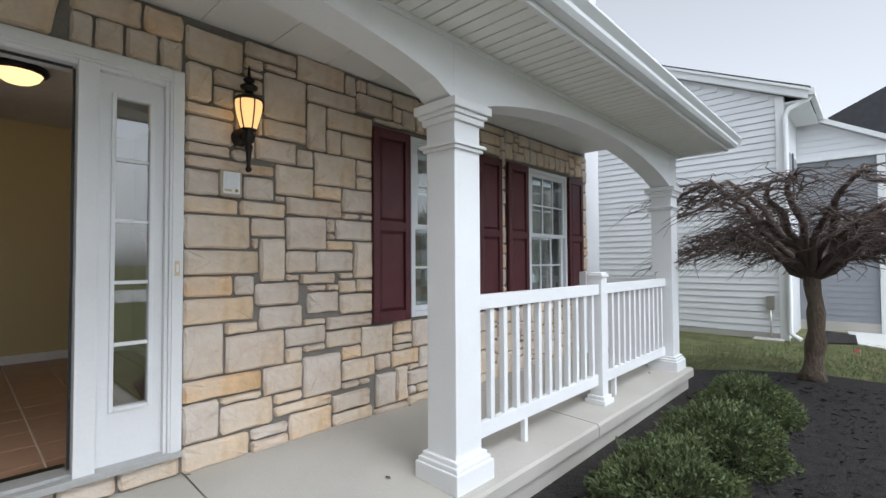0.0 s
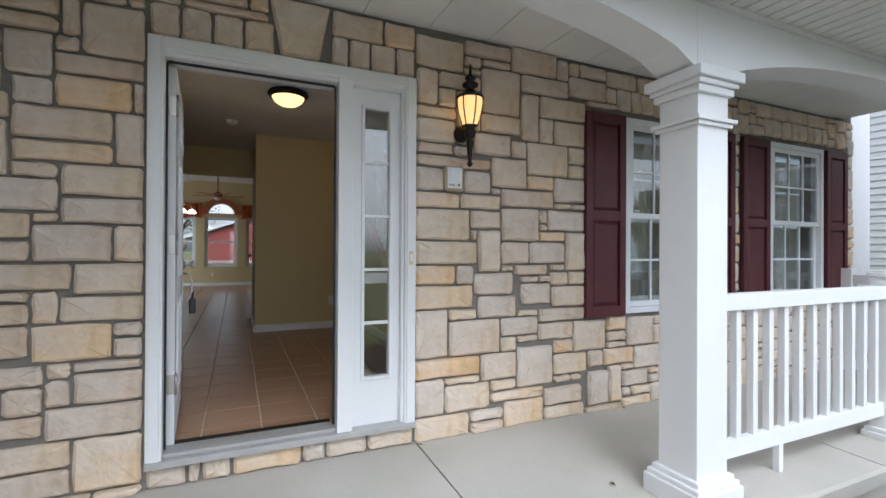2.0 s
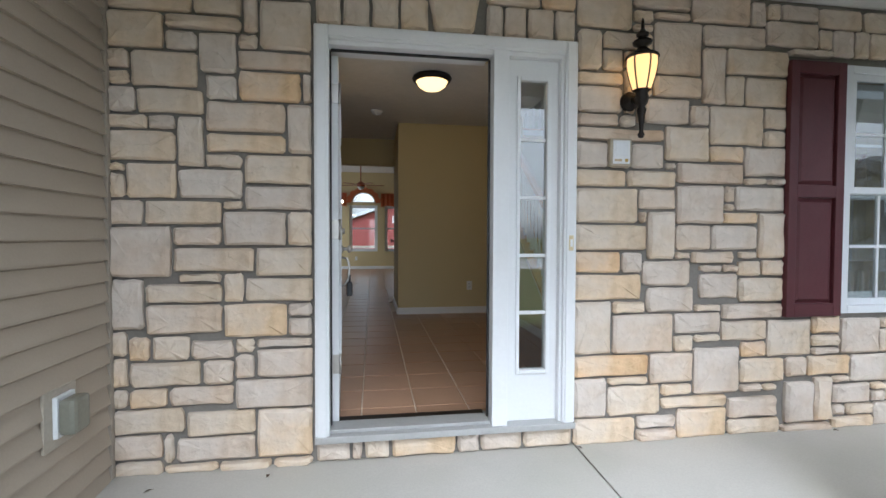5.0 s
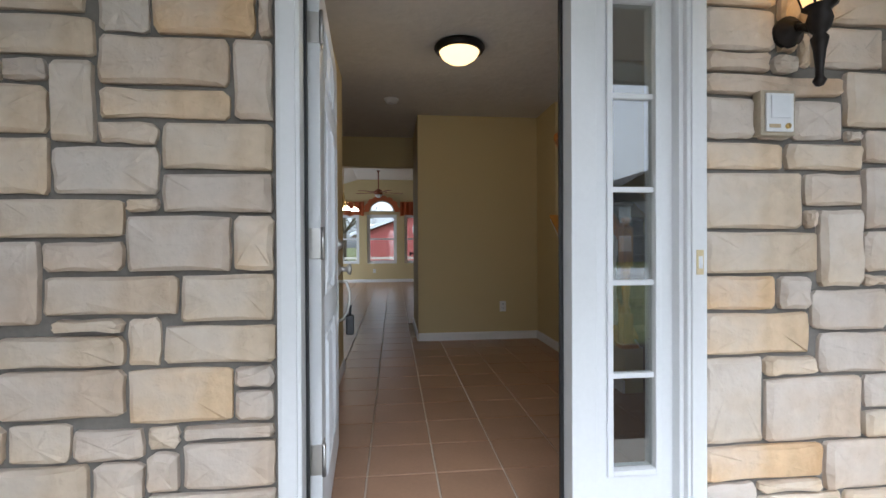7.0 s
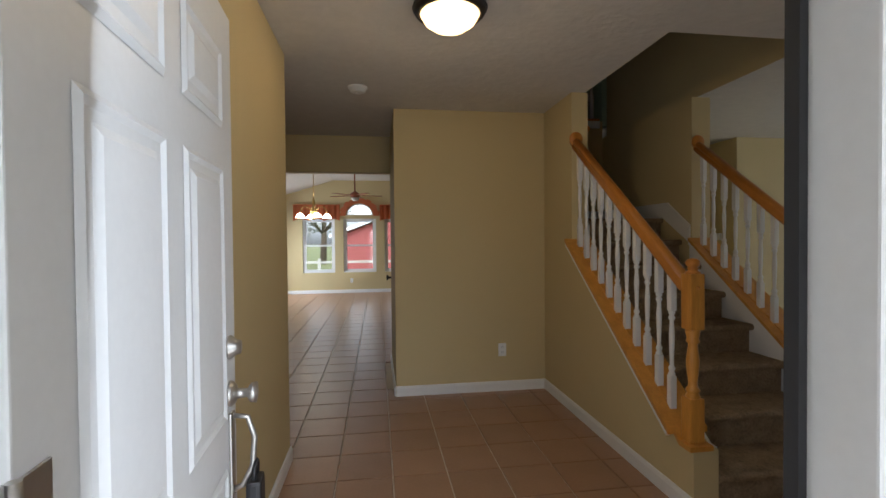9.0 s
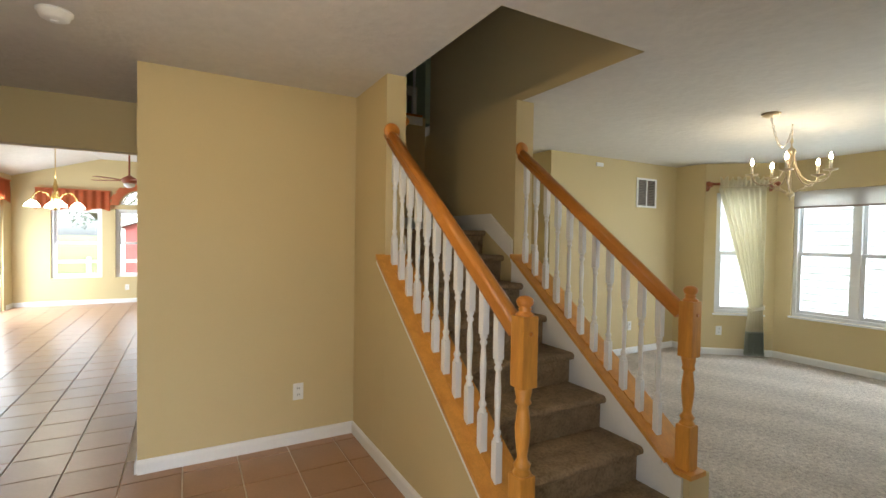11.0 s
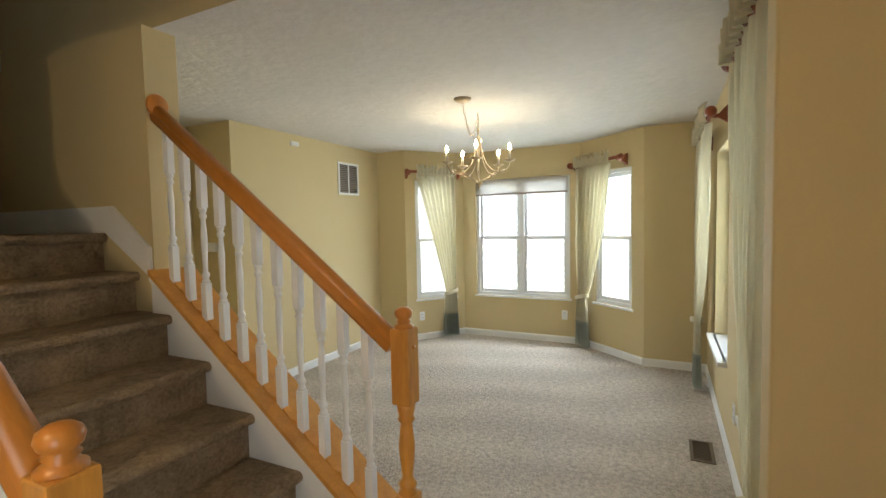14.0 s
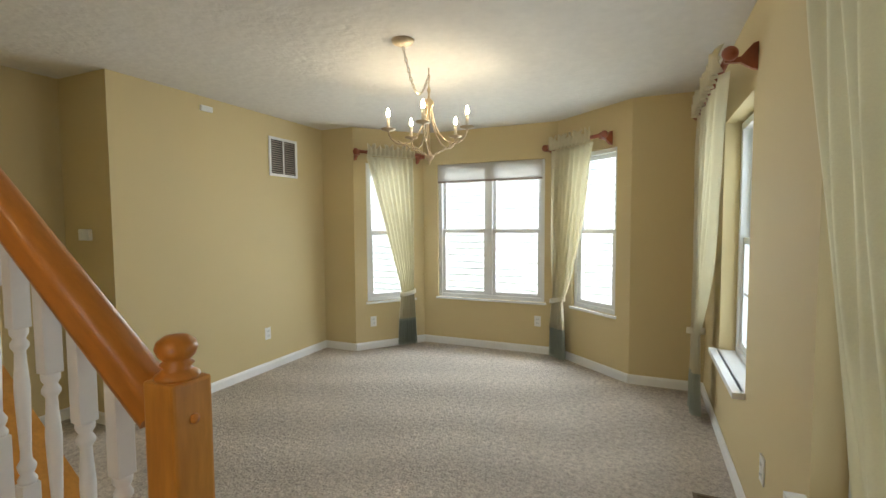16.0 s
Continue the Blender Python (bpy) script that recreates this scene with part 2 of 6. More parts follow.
def banded(m, dark, scale, turn):
    """Vacuum tracks: broad soft bands of lighter and darker pile."""
    n, l = m.node_tree.nodes, m.node_tree.links
    b = n["Principled BSDF"]
    src = b.inputs["Base Color"].links[0].from_socket
    tc, mp, wv, rg, mx = (n.new("ShaderNode" + k) for k in ("TexCoord", "Mapping", "TexWave", "MapRange", "Mix"))
    mp.inputs["Rotation"].default_value = (0, 0, radians(turn))
    l.new(tc.outputs["Object"], mp.inputs[0])
    l.new(mp.outputs[0], wv.inputs["Vector"])
    wv.inputs["Scale"].default_value, wv.inputs["Distortion"].default_value = scale, 5.0
    wv.inputs["Detail"].default_value, wv.inputs["Detail Scale"].default_value = 3.0, 1.2
    rg.inputs["To Min"].default_value, rg.inputs["To Max"].default_value = dark, 1.08
    l.new(wv.outputs["Fac"], rg.inputs[0])
    mx.data_type, mx.blend_type = "RGBA", "MULTIPLY"
    mx.inputs["Factor"].default_value = 1.0
    l.new(src, mx.inputs["A"])
    l.new(rg.outputs[0], mx.inputs["B"])
    l.new(mx.outputs["Result"], b.inputs["Base Color"])


def translucent(m, colour, amount):
    n, l = m.node_tree.nodes, m.node_tree.links
    t, mx = n.new("ShaderNodeBsdfTranslucent"), n.new("ShaderNodeMixShader")
    t.inputs[0].default_value = (*colour, 1)
    mx.inputs[0].default_value = amount
    l.new(n["Principled BSDF"].outputs[0], mx.inputs[1])
    l.new(t.outputs[0], mx.inputs[2])
    l.new(mx.outputs[0], n["Material Output"].inputs[0])


banded(CARPET, 0.93, 0.5, -20)
translucent(CURTAIN, (0.78, 0.72, 0.52), 0.38)
translucent(SAGE, (0.5, 0.55, 0.45), 0.25)
translucent(ORANGE, (0.7, 0.25, 0.1), 0.4)
translucent(SHADE, (0.8, 0.78, 0.75), 0.4)


# ---- builders ----
def box(bm, x0, x1, y0, y1, z0, z1, bevel=0.0, m=None):
    r = bmesh.ops.create_cube(bm, size=1.0)
    vs = r["verts"]
    bmesh.ops.scale(bm, vec=(x1 - x0, y1 - y0, z1 - z0), verts=vs)
    bmesh.ops.translate(bm, vec=((x0 + x1) / 2, (y0 + y1) / 2, (z0 + z1) / 2), verts=vs)
    if bevel:
        es = list({e for v in vs for e in v.link_edges})
        r = bmesh.ops.bevel(bm, geom=es, offset=bevel, segments=2, affect="EDGES", profile=0.6)
        vs = r["verts"]
    if m is not None:
        bmesh.ops.transform(bm, matrix=m, verts=vs)
    return vs


def prism(bm, pts, axis, a0, a1, m=None):
    """A polygon of (u, v) pushed along an axis: 'x' gives u=y, v=z; 'y' u=x, v=z; 'z' u=x, v=y."""
    def at(u, v, a):
        p = {"x": (a, u, v), "y": (u, a, v), "z": (u, v, a)}[axis]
        return m @ Vector(p) if m is not None else p
    lo, hi = [bm.verts.new(at(u, v, a0)) for u, v in pts], [bm.verts.new(at(u, v, a1)) for u, v in pts]
    n = len(pts)
    faces = [bm.faces.new(lo), bm.faces.new(hi[::-1])]
    faces += [bm.faces.new((lo[i], hi[i], hi[(i + 1) % n], lo[(i + 1) % n])) for i in range(n)]
    return faces


def lathe(bm, prof, seg=16, at=(0, 0, 0), m=None, cap=True):
    """prof: (radius, z) from below to above, turned about z."""
    base = Matrix.Translation(at) if m is None else m
    rings = []
    for r, z in prof:
        rings.append([bm.verts.new(base @ Vector((r * math.cos(2 * math.pi * k / seg), r * math.sin(2 * math.pi * k / seg), z))) for k in range(seg)])
    for a, b in zip(rings, rings[1:]):
        for k in range(seg):
            f = bm.faces.new((a[k], a[(k + 1) % seg], b[(k + 1) % seg], b[k]))
            f.smooth = True
    if cap:
        bm.faces.new(rings[0][::-1])
        bm.faces.new(rings[-1])


def tube(bm, pts, r, seg=8, radii=None):
    pts = [Vector(p) for p in pts]
    rings = []
    for i, p in enumerate(pts):
        d = (pts[min(i + 1, len(pts) - 1)] - pts[max(i - 1, 0)]).normalized()
        u = d.orthogonal().normalized() if i == 0 else (u - d * u.dot(d)).normalized()
        v = d.cross(u)
        q = radii[i] if radii else r
        rings.append([bm.verts.new(p + q * (u * math.cos(2 * math.pi * k / seg) + v * math.sin(2 * math.pi * k / seg))) for k in range(seg)])
    for a, b in zip(rings, rings[1:]):
        for k in range(seg):
            f = bm.faces.new((a[k], a[(k + 1) % seg], b[(k + 1) % seg], b[k]))
            f.smooth = True
    bm.faces.new(rings[0][::-1])
    bm.faces.new(rings[-1])


def link(name, bm, material, m=None):
    bmesh.ops.recalc_face_normals(bm, faces=bm.faces)
    me = bpy.data.meshes.new(name)
    bm.to_mesh(me)
    bm.free()
    me.materials.append(material)
    ob = new(name, me)
    if m is not None:
        ob.matrix_world = m
    return ob


def part(name, bm, material, parent, label=""):
    ob = link(name, bm, material)
    ob.parent = parent
    return tagged(ob, label) if label else ob


def thing(name, label, category, at=(0, 0, 0), group="", m=None, kind=""):
    ob = new(name)
    ob.empty_display_size = 0.1
    ob.matrix_world = m if m is not None else Matrix.Translation(at)
    return tagged(ob, label, category, group, kind)


def structure(name, bm, material, m=None):
    return tagged(link(name, bm, material, m), kind="structure")


def boxes(*rows, bevel=0.0):
    bm = bmesh.new()
    for r in rows:
        box(bm, *r, bevel=bevel)
    return bm


def B():
    return bmesh.new()


# ---- ground ----
def ground_sheet():
    bm = B()
    box(bm, -300, 400, -300, 400, -0.65, -0.45)
    structure("ground", bm, GRASS)
    bm = B()
    rnd = random.Random(3)
    edge = [(1.9, -1.2), (1.75, -2.3), (1.9, -3.6), (2.6, -4.6), (4.4, -5.0), (6.0, -4.6), (7.0, -3.9), (7.7, -3.0), (7.75, -2.2), (7.4, -1.5), (6.9, -0.9), (6.9, 3.0), (6.4, 3.0), (6.4, -0.5)]
    prism(bm, edge[::-1], "z", -0.5, -0.415)
    for _ in range(2600):
        x, y = rnd.uniform(2.0, 7.3), rnd.uniform(-4.0, -1.3)
        s = rnd.uniform(0.008, 0.03)
        mm = pose(x, y, -0.412 + rnd.uniform(0, 0.01), rnd.uniform(-30, 30), rnd.uniform(-30, 30), rnd.uniform(0, 180))
        vs = [bm.verts.new(mm @ Vector(p)) for p in ((-s, -s * 0.3, 0), (s, -s * 0.25, 0), (s * 0.8, s * 0.3, 0.004), (-s, s * 0.25, 0.006))]
        bm.faces.new(vs)
    tagged(link("mulch_bed", bm, MULCH), "dark shredded mulch bed along the porch under the shrubs", "mulch", kind="stuff")
    bm = B()
    for _ in range(26000):
        x, y = 6.9 + 4.0 * rnd.random() ** 1.2, rnd.uniform(-3.6, 2.0)
        if x < 7.75 and y > -3.2 - (x - 7) and (x < 7.5 or y > -3.1) and y < -1.3:
            continue
        h, a = rnd.uniform(0.015, 0.05), rnd.uniform(0, 6.28)
        dx, dy, w = math.cos(a) * 0.02, math.sin(a) * 0.02, 0.004
        bm.faces.new([bm.verts.new(p) for p in ((x - w, y, -0.45), (x + w, y + w, -0.45), (x + dx, y + dy, -0.45 + h))])
    tagged(link("grass", bm, GRASS), "short patchy spring lawn beside the house", "grass", kind="stuff")
    bm = B()
    prism(bm, [(10.9, -2.5), (14.5, -2.1), (30, -2.1), (30, -9), (12, -9), (10.0, -3.6)][::-1], "z", -0.5, -0.43)
    structure("pavement_drive", bm, DRIVE)
    bm = B()
    prism(bm, [(10.5, -1.9), (12.4, -1.9), (12.0, -2.45), (10.9, -2.5)][::-1], "z", -0.5, -0.42)
    structure("ground_neighbour_bed", bm, MULCH)
    bm = B()
    box(bm, -1.08, 1.75, -9, -1.42, -0.6, -0.435)
    structure("pavement_walk", bm, CONCRETE)
    bm = B()
    box(bm, -60, 120, -26, -17, -0.6, -0.43)
    structure("road", bm, DRIVE)


def porch_floor():
    def slab(name, x0, x1):
        bm = B()
        prism(bm, [(0.03, -0.14), (-1.235, -0.197), (-1.25, -0.212), (-1.25, -0.285), (0.03, -0.285)], "x", x0, x1)
        structure(name, bm, CONCRETE)
    slab("floor_porch_west", -1.08, 1.285)
    slab("floor_porch_middle", 1.295, 3.66)
    slab("floor_porch_east", 3.67, 6.06)
    bm = boxes((-1.08, 6.0, -1.21, 0.03, -0.6, -0.286))
    structure("foundation_porch", bm, CONCRETE)


# ---- facade ----
WIN = [(2.955, 3.80), (4.70, 5.545)]
WIN_IN = [(3.05, 4.04), (5.0, 5.83)]
WZ0, WZ1 = 0.55, 2.02


def wall_y(name, material, x0, x1, y0, y1, z0, z1, holes=()):
    """A wall along x, from y0 to y1 thick, with holes (x0, x1, z0, z1)."""
    bm = B()
    xs = sorted({x0, x1, *[h[0] for h in holes], *[h[1] for h in holes]})
    for a, b in zip(xs, xs[1:]):
        cuts = sorted((h[2], h[3]) for h in holes if h[0] <= a + 1e-6 and h[1] >= b - 1e-6)
        z = z0
        for c, d in cuts:
            if c > z + 1e-4:
                box(bm, a, b, y0, y1, z, c)
            z = max(z, d)
        if z < z1 - 1e-4:
            box(bm, a, b, y0, y1, z, z1)
    return structure(name, bm, material)


def wall_x(name, material, y0, y1, x0, x1, z0, z1, holes=()):
    bm = B()
    ys = sorted({y0, y1, *[h[0] for h in holes], *[h[1] for h in holes]})
    for a, b in zip(ys, ys[1:]):
        cuts = sorted((h[2], h[3]) for h in holes if h[0] <= a + 1e-6 and h[1] >= b - 1e-6)
        z = z0
        for c, d in cuts:
            if c > z + 1e-4:
                box(bm, x0, x1, a, b, z, c)
            z = max(z, d)
        if z < z1 - 1e-4:
            box(bm, x0, x1, a, b, z, z1)
    return structure(name, bm, material)


FACADE_HOLES = [(-0.05, 1.23, -0.03, 2.0)] + [(a, b, WZ0, WZ1) for a, b in WIN]


def facade():
    return wall_y("wall_south_stone", MORTAR, -1.08, 6.1, 0.02, 0.20, -0.45, 2.6, FACADE_HOLES)


# larger stones beside the door, as (x0, x1, z0, z1) in modules of 25 mm
MODULE = 0.025
WEST_HIGH = [
    (-26, -13, 86, 90), (-26, -17, 83, 86), (-44, -26, 82, 88), (-14, -4, 76, 86), (-30, -17, 79, 82), (-44, -31, 75, 82), (-25, -18, 71, 79), (-18, -4, 72, 76),
    (-37, -26, 68, 75), (-18, -6, 66, 72), (-36, -24, 63, 68), (-24, -9, 60, 66), (-9, -4, 57, 66), (-24, -9, 56, 60), (-29, -24, 53, 63), (-44, -29, 54, 60),
    (-38, -29, 48, 54), (-29, -17, 47, 53), (-17, -4, 50, 56), (-17, -4, 45, 50),]
WEST_LOW = [
    (-35, -21, 42, 47), (-21, -9, 38, 45), (-44, -30, 32, 42), (-30, -21, 38, 42), (-30, -15, 33, 38), (-15, -4, 32, 38), (-35, -21, 27, 31), (-17, -4, 27, 32),
    (-44, -35, 22, 32), (-35, -22, 21, 27), (-21, -9, 20, 27), (-34, -27, 17, 21), (-27, -19, 16, 20), (-38, -25, 12, 16), (-25, -19, 12, 16), (-15, -4, 12, 18),
    (-19, -4, 6, 12), (-38, -31, 7, 11), (-31, -19, 7, 11), (-44, -28, 2, 7), (-28, -16, 1, 6), (-15, -4, -4, 6), (-30, -15, -4, 1), (-44, -32, -3, 2),]
EAST_HIGH = [
    (51, 64, 85, 93), (64, 78, 90, 94), (78, 93, 88, 95), (97, 111, 84, 90), (69, 81, 76, 88), (81, 97, 83, 88), (57, 69, 81, 85), (51, 57, 76, 85),
    (81, 87, 71, 82), (87, 103, 77, 83), (92, 103, 70, 77), (69, 81, 71, 76), (51, 62, 67, 73), (67, 78, 65, 71), (83, 96, 61, 70), (97, 103, 65, 70),
    (51, 72, 61, 64), (72, 83, 57, 65), (83, 92, 57, 61), (92, 103, 54, 61), (51, 59, 55, 60), (64, 72, 56, 61), (51, 63, 51, 55), (63, 75, 51, 55),]
EAST_MIDDLE = [
    (75, 92, 52, 57), (75, 87, 43, 52), (90, 103, 46, 52), (51, 66, 43, 51), (66, 75, 46, 51), (69, 75, 35, 46), (75, 84, 38, 43), (84, 96, 37, 43),
    (51, 68, 37, 43), (96, 103, 35, 46), (51, 62, 33, 37), (67, 79, 29, 35), (79, 90, 34, 37), (51, 67, 26, 32), (81, 91, 26, 32), (91, 103, 25, 31),
    (68, 80, 23, 29), (87, 103, 21, 25), (51, 60, 15, 26), (60, 75, 15, 23), (75, 87, 18, 23), (87, 99, 16, 21), (99, 111, 12, 21), (111, 119, 17, 22),]
EAST_LOW = [
    (119, 130, 12, 21), (51, 68, 9, 14), (69, 80, 7, 14), (80, 91, 4, 15), (92, 104, 6, 12), (110, 121, 7, 12), (122, 139, 5, 12), (59, 72, 0, 7),
    (51, 59, 1, 9), (72, 89, 1, 4), (89, 102, -2, 3), (104, 112, -4, 6), (112, 117, -3, 7), (117, 128, 0, 5), (51, 66, -6, 0), (76, 89, -6, 1),
    (89, 103, -6, -2), (66, 76, -6, -3), (103, 116, -6, -4), (117, 129, -6, -3),]


def mason(x0, x1, z0, z1, taken, seed, u=MODULE):
    """Fills what is free of a wall with stones of uneven sizes on a small module; returns (x0, x1, z0, z1)."""
    rnd = random.Random(seed)
    nx, nz = int(round((x1 - x0) / u)), int(round((z1 - z0) / u))
    free = [[True] * nz for _ in range(nx)]
    for a, b, c, d in taken:
        for i in range(max(0, math.ceil((a - x0) / u - 0.5)), min(nx, math.ceil((b - x0) / u - 0.5))):
            for j in range(max(0, math.ceil((c - z0) / u - 0.5)), min(nz, math.ceil((d - z0) / u - 0.5))):
                free[i][j] = False
    out = []
    for j in range(nz):
        i = 0
        while i < nx:
            if not free[i][j]:
                i += 1
                continue
            run = 0
            while i + run < nx and free[i + run][j] and run < 18:
                run += 1
            h = rnd.choices([2, 3, 4, 5, 6, 7, 9], [1.6, 1.6, 3, 4, 5, 3, 1])[0]
            w = rnd.choices([4, 6, 8, 10, 12, 14], [1.5, 3, 4.5, 5, 4, 2.5])[0]
            if h <= 2:
                w = max(w, 6)
            w = min(w, run)
            if run - w < 3:
                w = run
            h = min(h, nz - j)
            while h > 1 and not all(free[i + a][j + b] for a in range(w) for b in range(h)):
                h -= 1
            room = 0
            while j + h + room < nz and room < 2 and all(free[i + a][j + h + room] for a in range(w)):
                room += 1
            if room == 1 and (j + h + 1 == nz or not any(free[i + a][j + h + 1] for a in range(w))):
                h += 1
            for a in range(w):
                for b in range(h):
                    free[i + a][j + b] = False
            if w > 1 and h > 1:
                out.append((x0 + i * u, x0 + (i + w) * u, z0 + j * u, z0 + (j + h) * u))
            i += w
    return out


def close_gaps(laid, taken):
    """Widens stones by one module where only a single module is free beside them."""
    cells = [[int(round(v / MODULE)) for v in s] for s in laid]
    full = set()
    for a, b, c, d in cells + [[int(round(v / MODULE)) for v in s] for s in taken]:
        full.update((i, j) for i in range(a, b) for j in range(c, d))
    for s in cells:
        for side in range(4):
            a, b, c, d = s
            if side < 2:
                i, step = ((a - 1, -1), (b, 1))[side]
                edge = [(i, j) for j in range(c, d)]
                past = [(i + step, j) for j in range(c, d)]
            else:
                j, step = ((c - 1, -1), (d, 1))[side - 2]
                edge = [(i, j) for i in range(a, b)]
                past = [(i, j + step) for i in range(a, b)]
            if not any(e in full for e in edge) and sum(q in full for q in past) > 0.5 * len(past):
                full.update(edge)
                s[side] += (-1, 1, -1, 1)[side]
    return [tuple(v * MODULE for v in s) for s in cells]


def stone_mesh(w, h, seed, d=0.03, quad=None):
    """A rough-faced stone in the x-z plane, its back at y 0 and its face towards -y."""
    rnd = random.Random(seed)
    j = 0.0075
    if quad is None:
        c = [(j, j), (w - j, j), (w - j, h - j), (j, h - j)]
    else:
        c = quad
    ring = []
    for k in range(4):
        (ax, az), (bx, bz) = c[k], c[(k + 1) % 4]
        L = math.hypot(bx - ax, bz - az)
        r = min(rnd.uniform(0.004, 0.016), L * 0.25) / L
        for f in (r, *((1 / 3, 2 / 3) if L > 0.12 else (0.5,)), 1 - min(r * 1.2, 0.3)):
            q = 0.0035
            ring.append((ax + (bx - ax) * f + rnd.uniform(-q, q), az + (bz - az) * f + rnd.uniform(-q, q)))
    cx, cz = sum(p[0] for p in ring) / len(ring), sum(p[1] for p in ring) / len(ring)
    me = bpy.data.meshes.new("stone")
    vs, n = [], len(ring)
    size = min(w, h)
    for inset, y in ((0.0, 0.0), (0.0, -d * 0.55), (min(0.012, size * 0.12), -d)):
        for (x, z) in ring:
            L = math.hypot(x - cx, z - cz) + 1e-6
            f = max(0.0, 1 - inset * 1.3 / L)
            vs.append((cx + (x - cx) * f, y - (rnd.uniform(-0.006, 0.004) if y < -d * 0.9 else 0), cz + (z - cz) * f))
    inner = len(vs)
    m = 2 if w > 0.2 else 1
    for i in range(m):
        vs.append((w * (i + 1) / (m + 1) if quad is None else cx, -d - rnd.uniform(-0.002, 0.008), cz + rnd.uniform(-0.02, 0.02) * h / 0.15))
    faces = []
    for a in (0, 1):
        for k in range(n):
            faces.append((a * n + k, a * n + (k + 1) % n, (a + 1) * n + (k + 1) % n, (a + 1) * n + k))
    near = lambda k: min(range(m), key=lambda i: abs(vs[inner + i][0] - vs[2 * n + k][0]))
    for k in range(n):
        k2 = (k + 1) % n
        a, b = near(k), near(k2)
        faces.append((2 * n + k, 2 * n + k2, inner + a))
        if a != b:
            faces.append((2 * n + k2, inner + b, inner + a))
    me.from_pydata(vs, [], faces)
    me.materials.append(STONE)
    me.validate()
    me.polygons.foreach_set("use_smooth", [False] * len(me.polygons))
    return me


def place_stone(parent, x, z, w, h, seed, y=0.02, d=0.03, quad=None):
    ob = new("stone", stone_mesh(w, h, seed, d, quad))
    ob.location = (x, y, z)
    ob.parent = parent
    return ob


def stonework(wall):
    soldiers = [(-0.09, 1.27, 2.035, 2.21), (2.87, 3.87, 2.06, 2.23), (4.62, 5.62, 2.06, 2.23)]
    laid = [tuple(v * MODULE for v in s) for s in WEST_HIGH + WEST_LOW + EAST_HIGH + EAST_MIDDLE + EAST_LOW]
    taken = [(-0.1, 1.275, -0.2, 2.2), (2.575, 4.2, WZ0 - 0.02, WZ1 + 0.02), (4.275, 5.95, WZ0 - 0.02, WZ1 + 0.02), (0.45, 0.775, 2.0, 2.375), *soldiers]
    laid = close_gaps(laid, taken)
    rows = laid + mason(-1.05, 6.1, -0.15, 2.35, taken + laid, 11)
    n = 0
    for a, b, c, d in rows:
        n += 1
        a = max(a, -1.028)
        place_stone(wall, a, c, b - a, d - c, 1000 + n, d=0.022 + 0.016 * random.Random(n).random())
    rnd = random.Random(5)
    for a, b, c, d in soldiers:
        x = a
        while x < b - 0.05:
            w = min(rnd.uniform(0.1, 0.155), b - x)
            if b - x - w < 0.07:
                w = b - x
            n += 1
            if a < 0 and 0.45 < x + w / 2 < 0.77:
                x += w
                continue
            place_stone(wall, x, c, w, d - c, 1000 + n)
            x += w
    place_stone(wall, 0.46, 2.04, 0.3, 0.32, 77, d=0.04, quad=[(0.045, 0.01), (0.25, 0.01), (0.305, 0.31), (-0.005, 0.31)])
    x = -0.09
    for w in (0.175, 0.06, 0.14, 0.345, 0.125, 0.235, 0.28):
        n += 1
        place_stone(wall, x, -0.142, w, 0.115, 1000 + n)
        x += w



# ---- windows ----
def sash(name, parent, x0, x1, y0, y1, z0, z1, cols, rows, f=0.04, material=VINYL, glass=None):
    bm = boxes((x0, x0 + f, y0, y1, z0, z1), (x1 - f, x1, y0, y1, z0, z1), (x0 + f, x1 - f, y0, y1, z0, z0 + f), (x0 + f, x1 - f, y0, y1, z1 - f, z1), bevel=0.003)
    s = part(name, bm, material, parent)
    gx0, gx1, gz0, gz1, ym = x0 + f, x1 - f, z0 + f, z1 - f, (y0 + y1) / 2
    p = part("pane", boxes((gx0 - 0.004, gx1 + 0.004, ym - 0.003, ym + 0.003, gz0 - 0.004, gz1 + 0.004)), glass or GLASS, s)
    p.visible_shadow = False
    if cols > 1 or rows > 1:
        bm = B()
        for i in range(1, cols):
            x = gx0 + (gx1 - gx0) * i / cols
            box(bm, x - 0.008, x + 0.008, ym - 0.009, ym + 0.009, gz0, gz1)
        for i in range(1, rows):
            z = gz0 + (gz1 - gz0) * i / rows
            box(bm, gx0, gx1, ym - 0.0085, ym + 0.0085, z - 0.008, z + 0.008)
        part("grille", bm, material, s)
    return s


def dh_window(name, m, w, h, cols=1, rows=1, units=1, frame_w=0.045, glass=None):
    """A double-hung window in local x-z, its outer face at y 0 and the room at +y."""
    win = thing(name, "white vinyl double-hung window with two sashes", "window", m=m, kind="structure")
    fr = frame_w
    bm = boxes((0, fr, 0, 0.09, 0, h), (w - fr, w, 0, 0.09, 0, h), (fr, w - fr, 0, 0.09, 0, fr), (fr, w - fr, 0, 0.09, h - fr, h), bevel=0.004)
    for k in range(1, units):
        x = w * k / units
        box(bm, x - 0.03, x + 0.03, 0, 0.085, fr, h - fr)
    part("window_frame", bm, VINYL, win)
    for k in range(units):
        a = fr if k == 0 else w * k / units + 0.03
        b = w - fr if k == units - 1 else w * (k + 1) / units - 0.03
        mid = h / 2
        sash("upper_sash", win, a, b, 0.012, 0.04, mid - 0.018, h - fr, cols, rows, glass=glass)
        sash("lower_sash", win, a, b, 0.042, 0.072, fr, mid + 0.018, cols, rows, glass=glass)
    return win


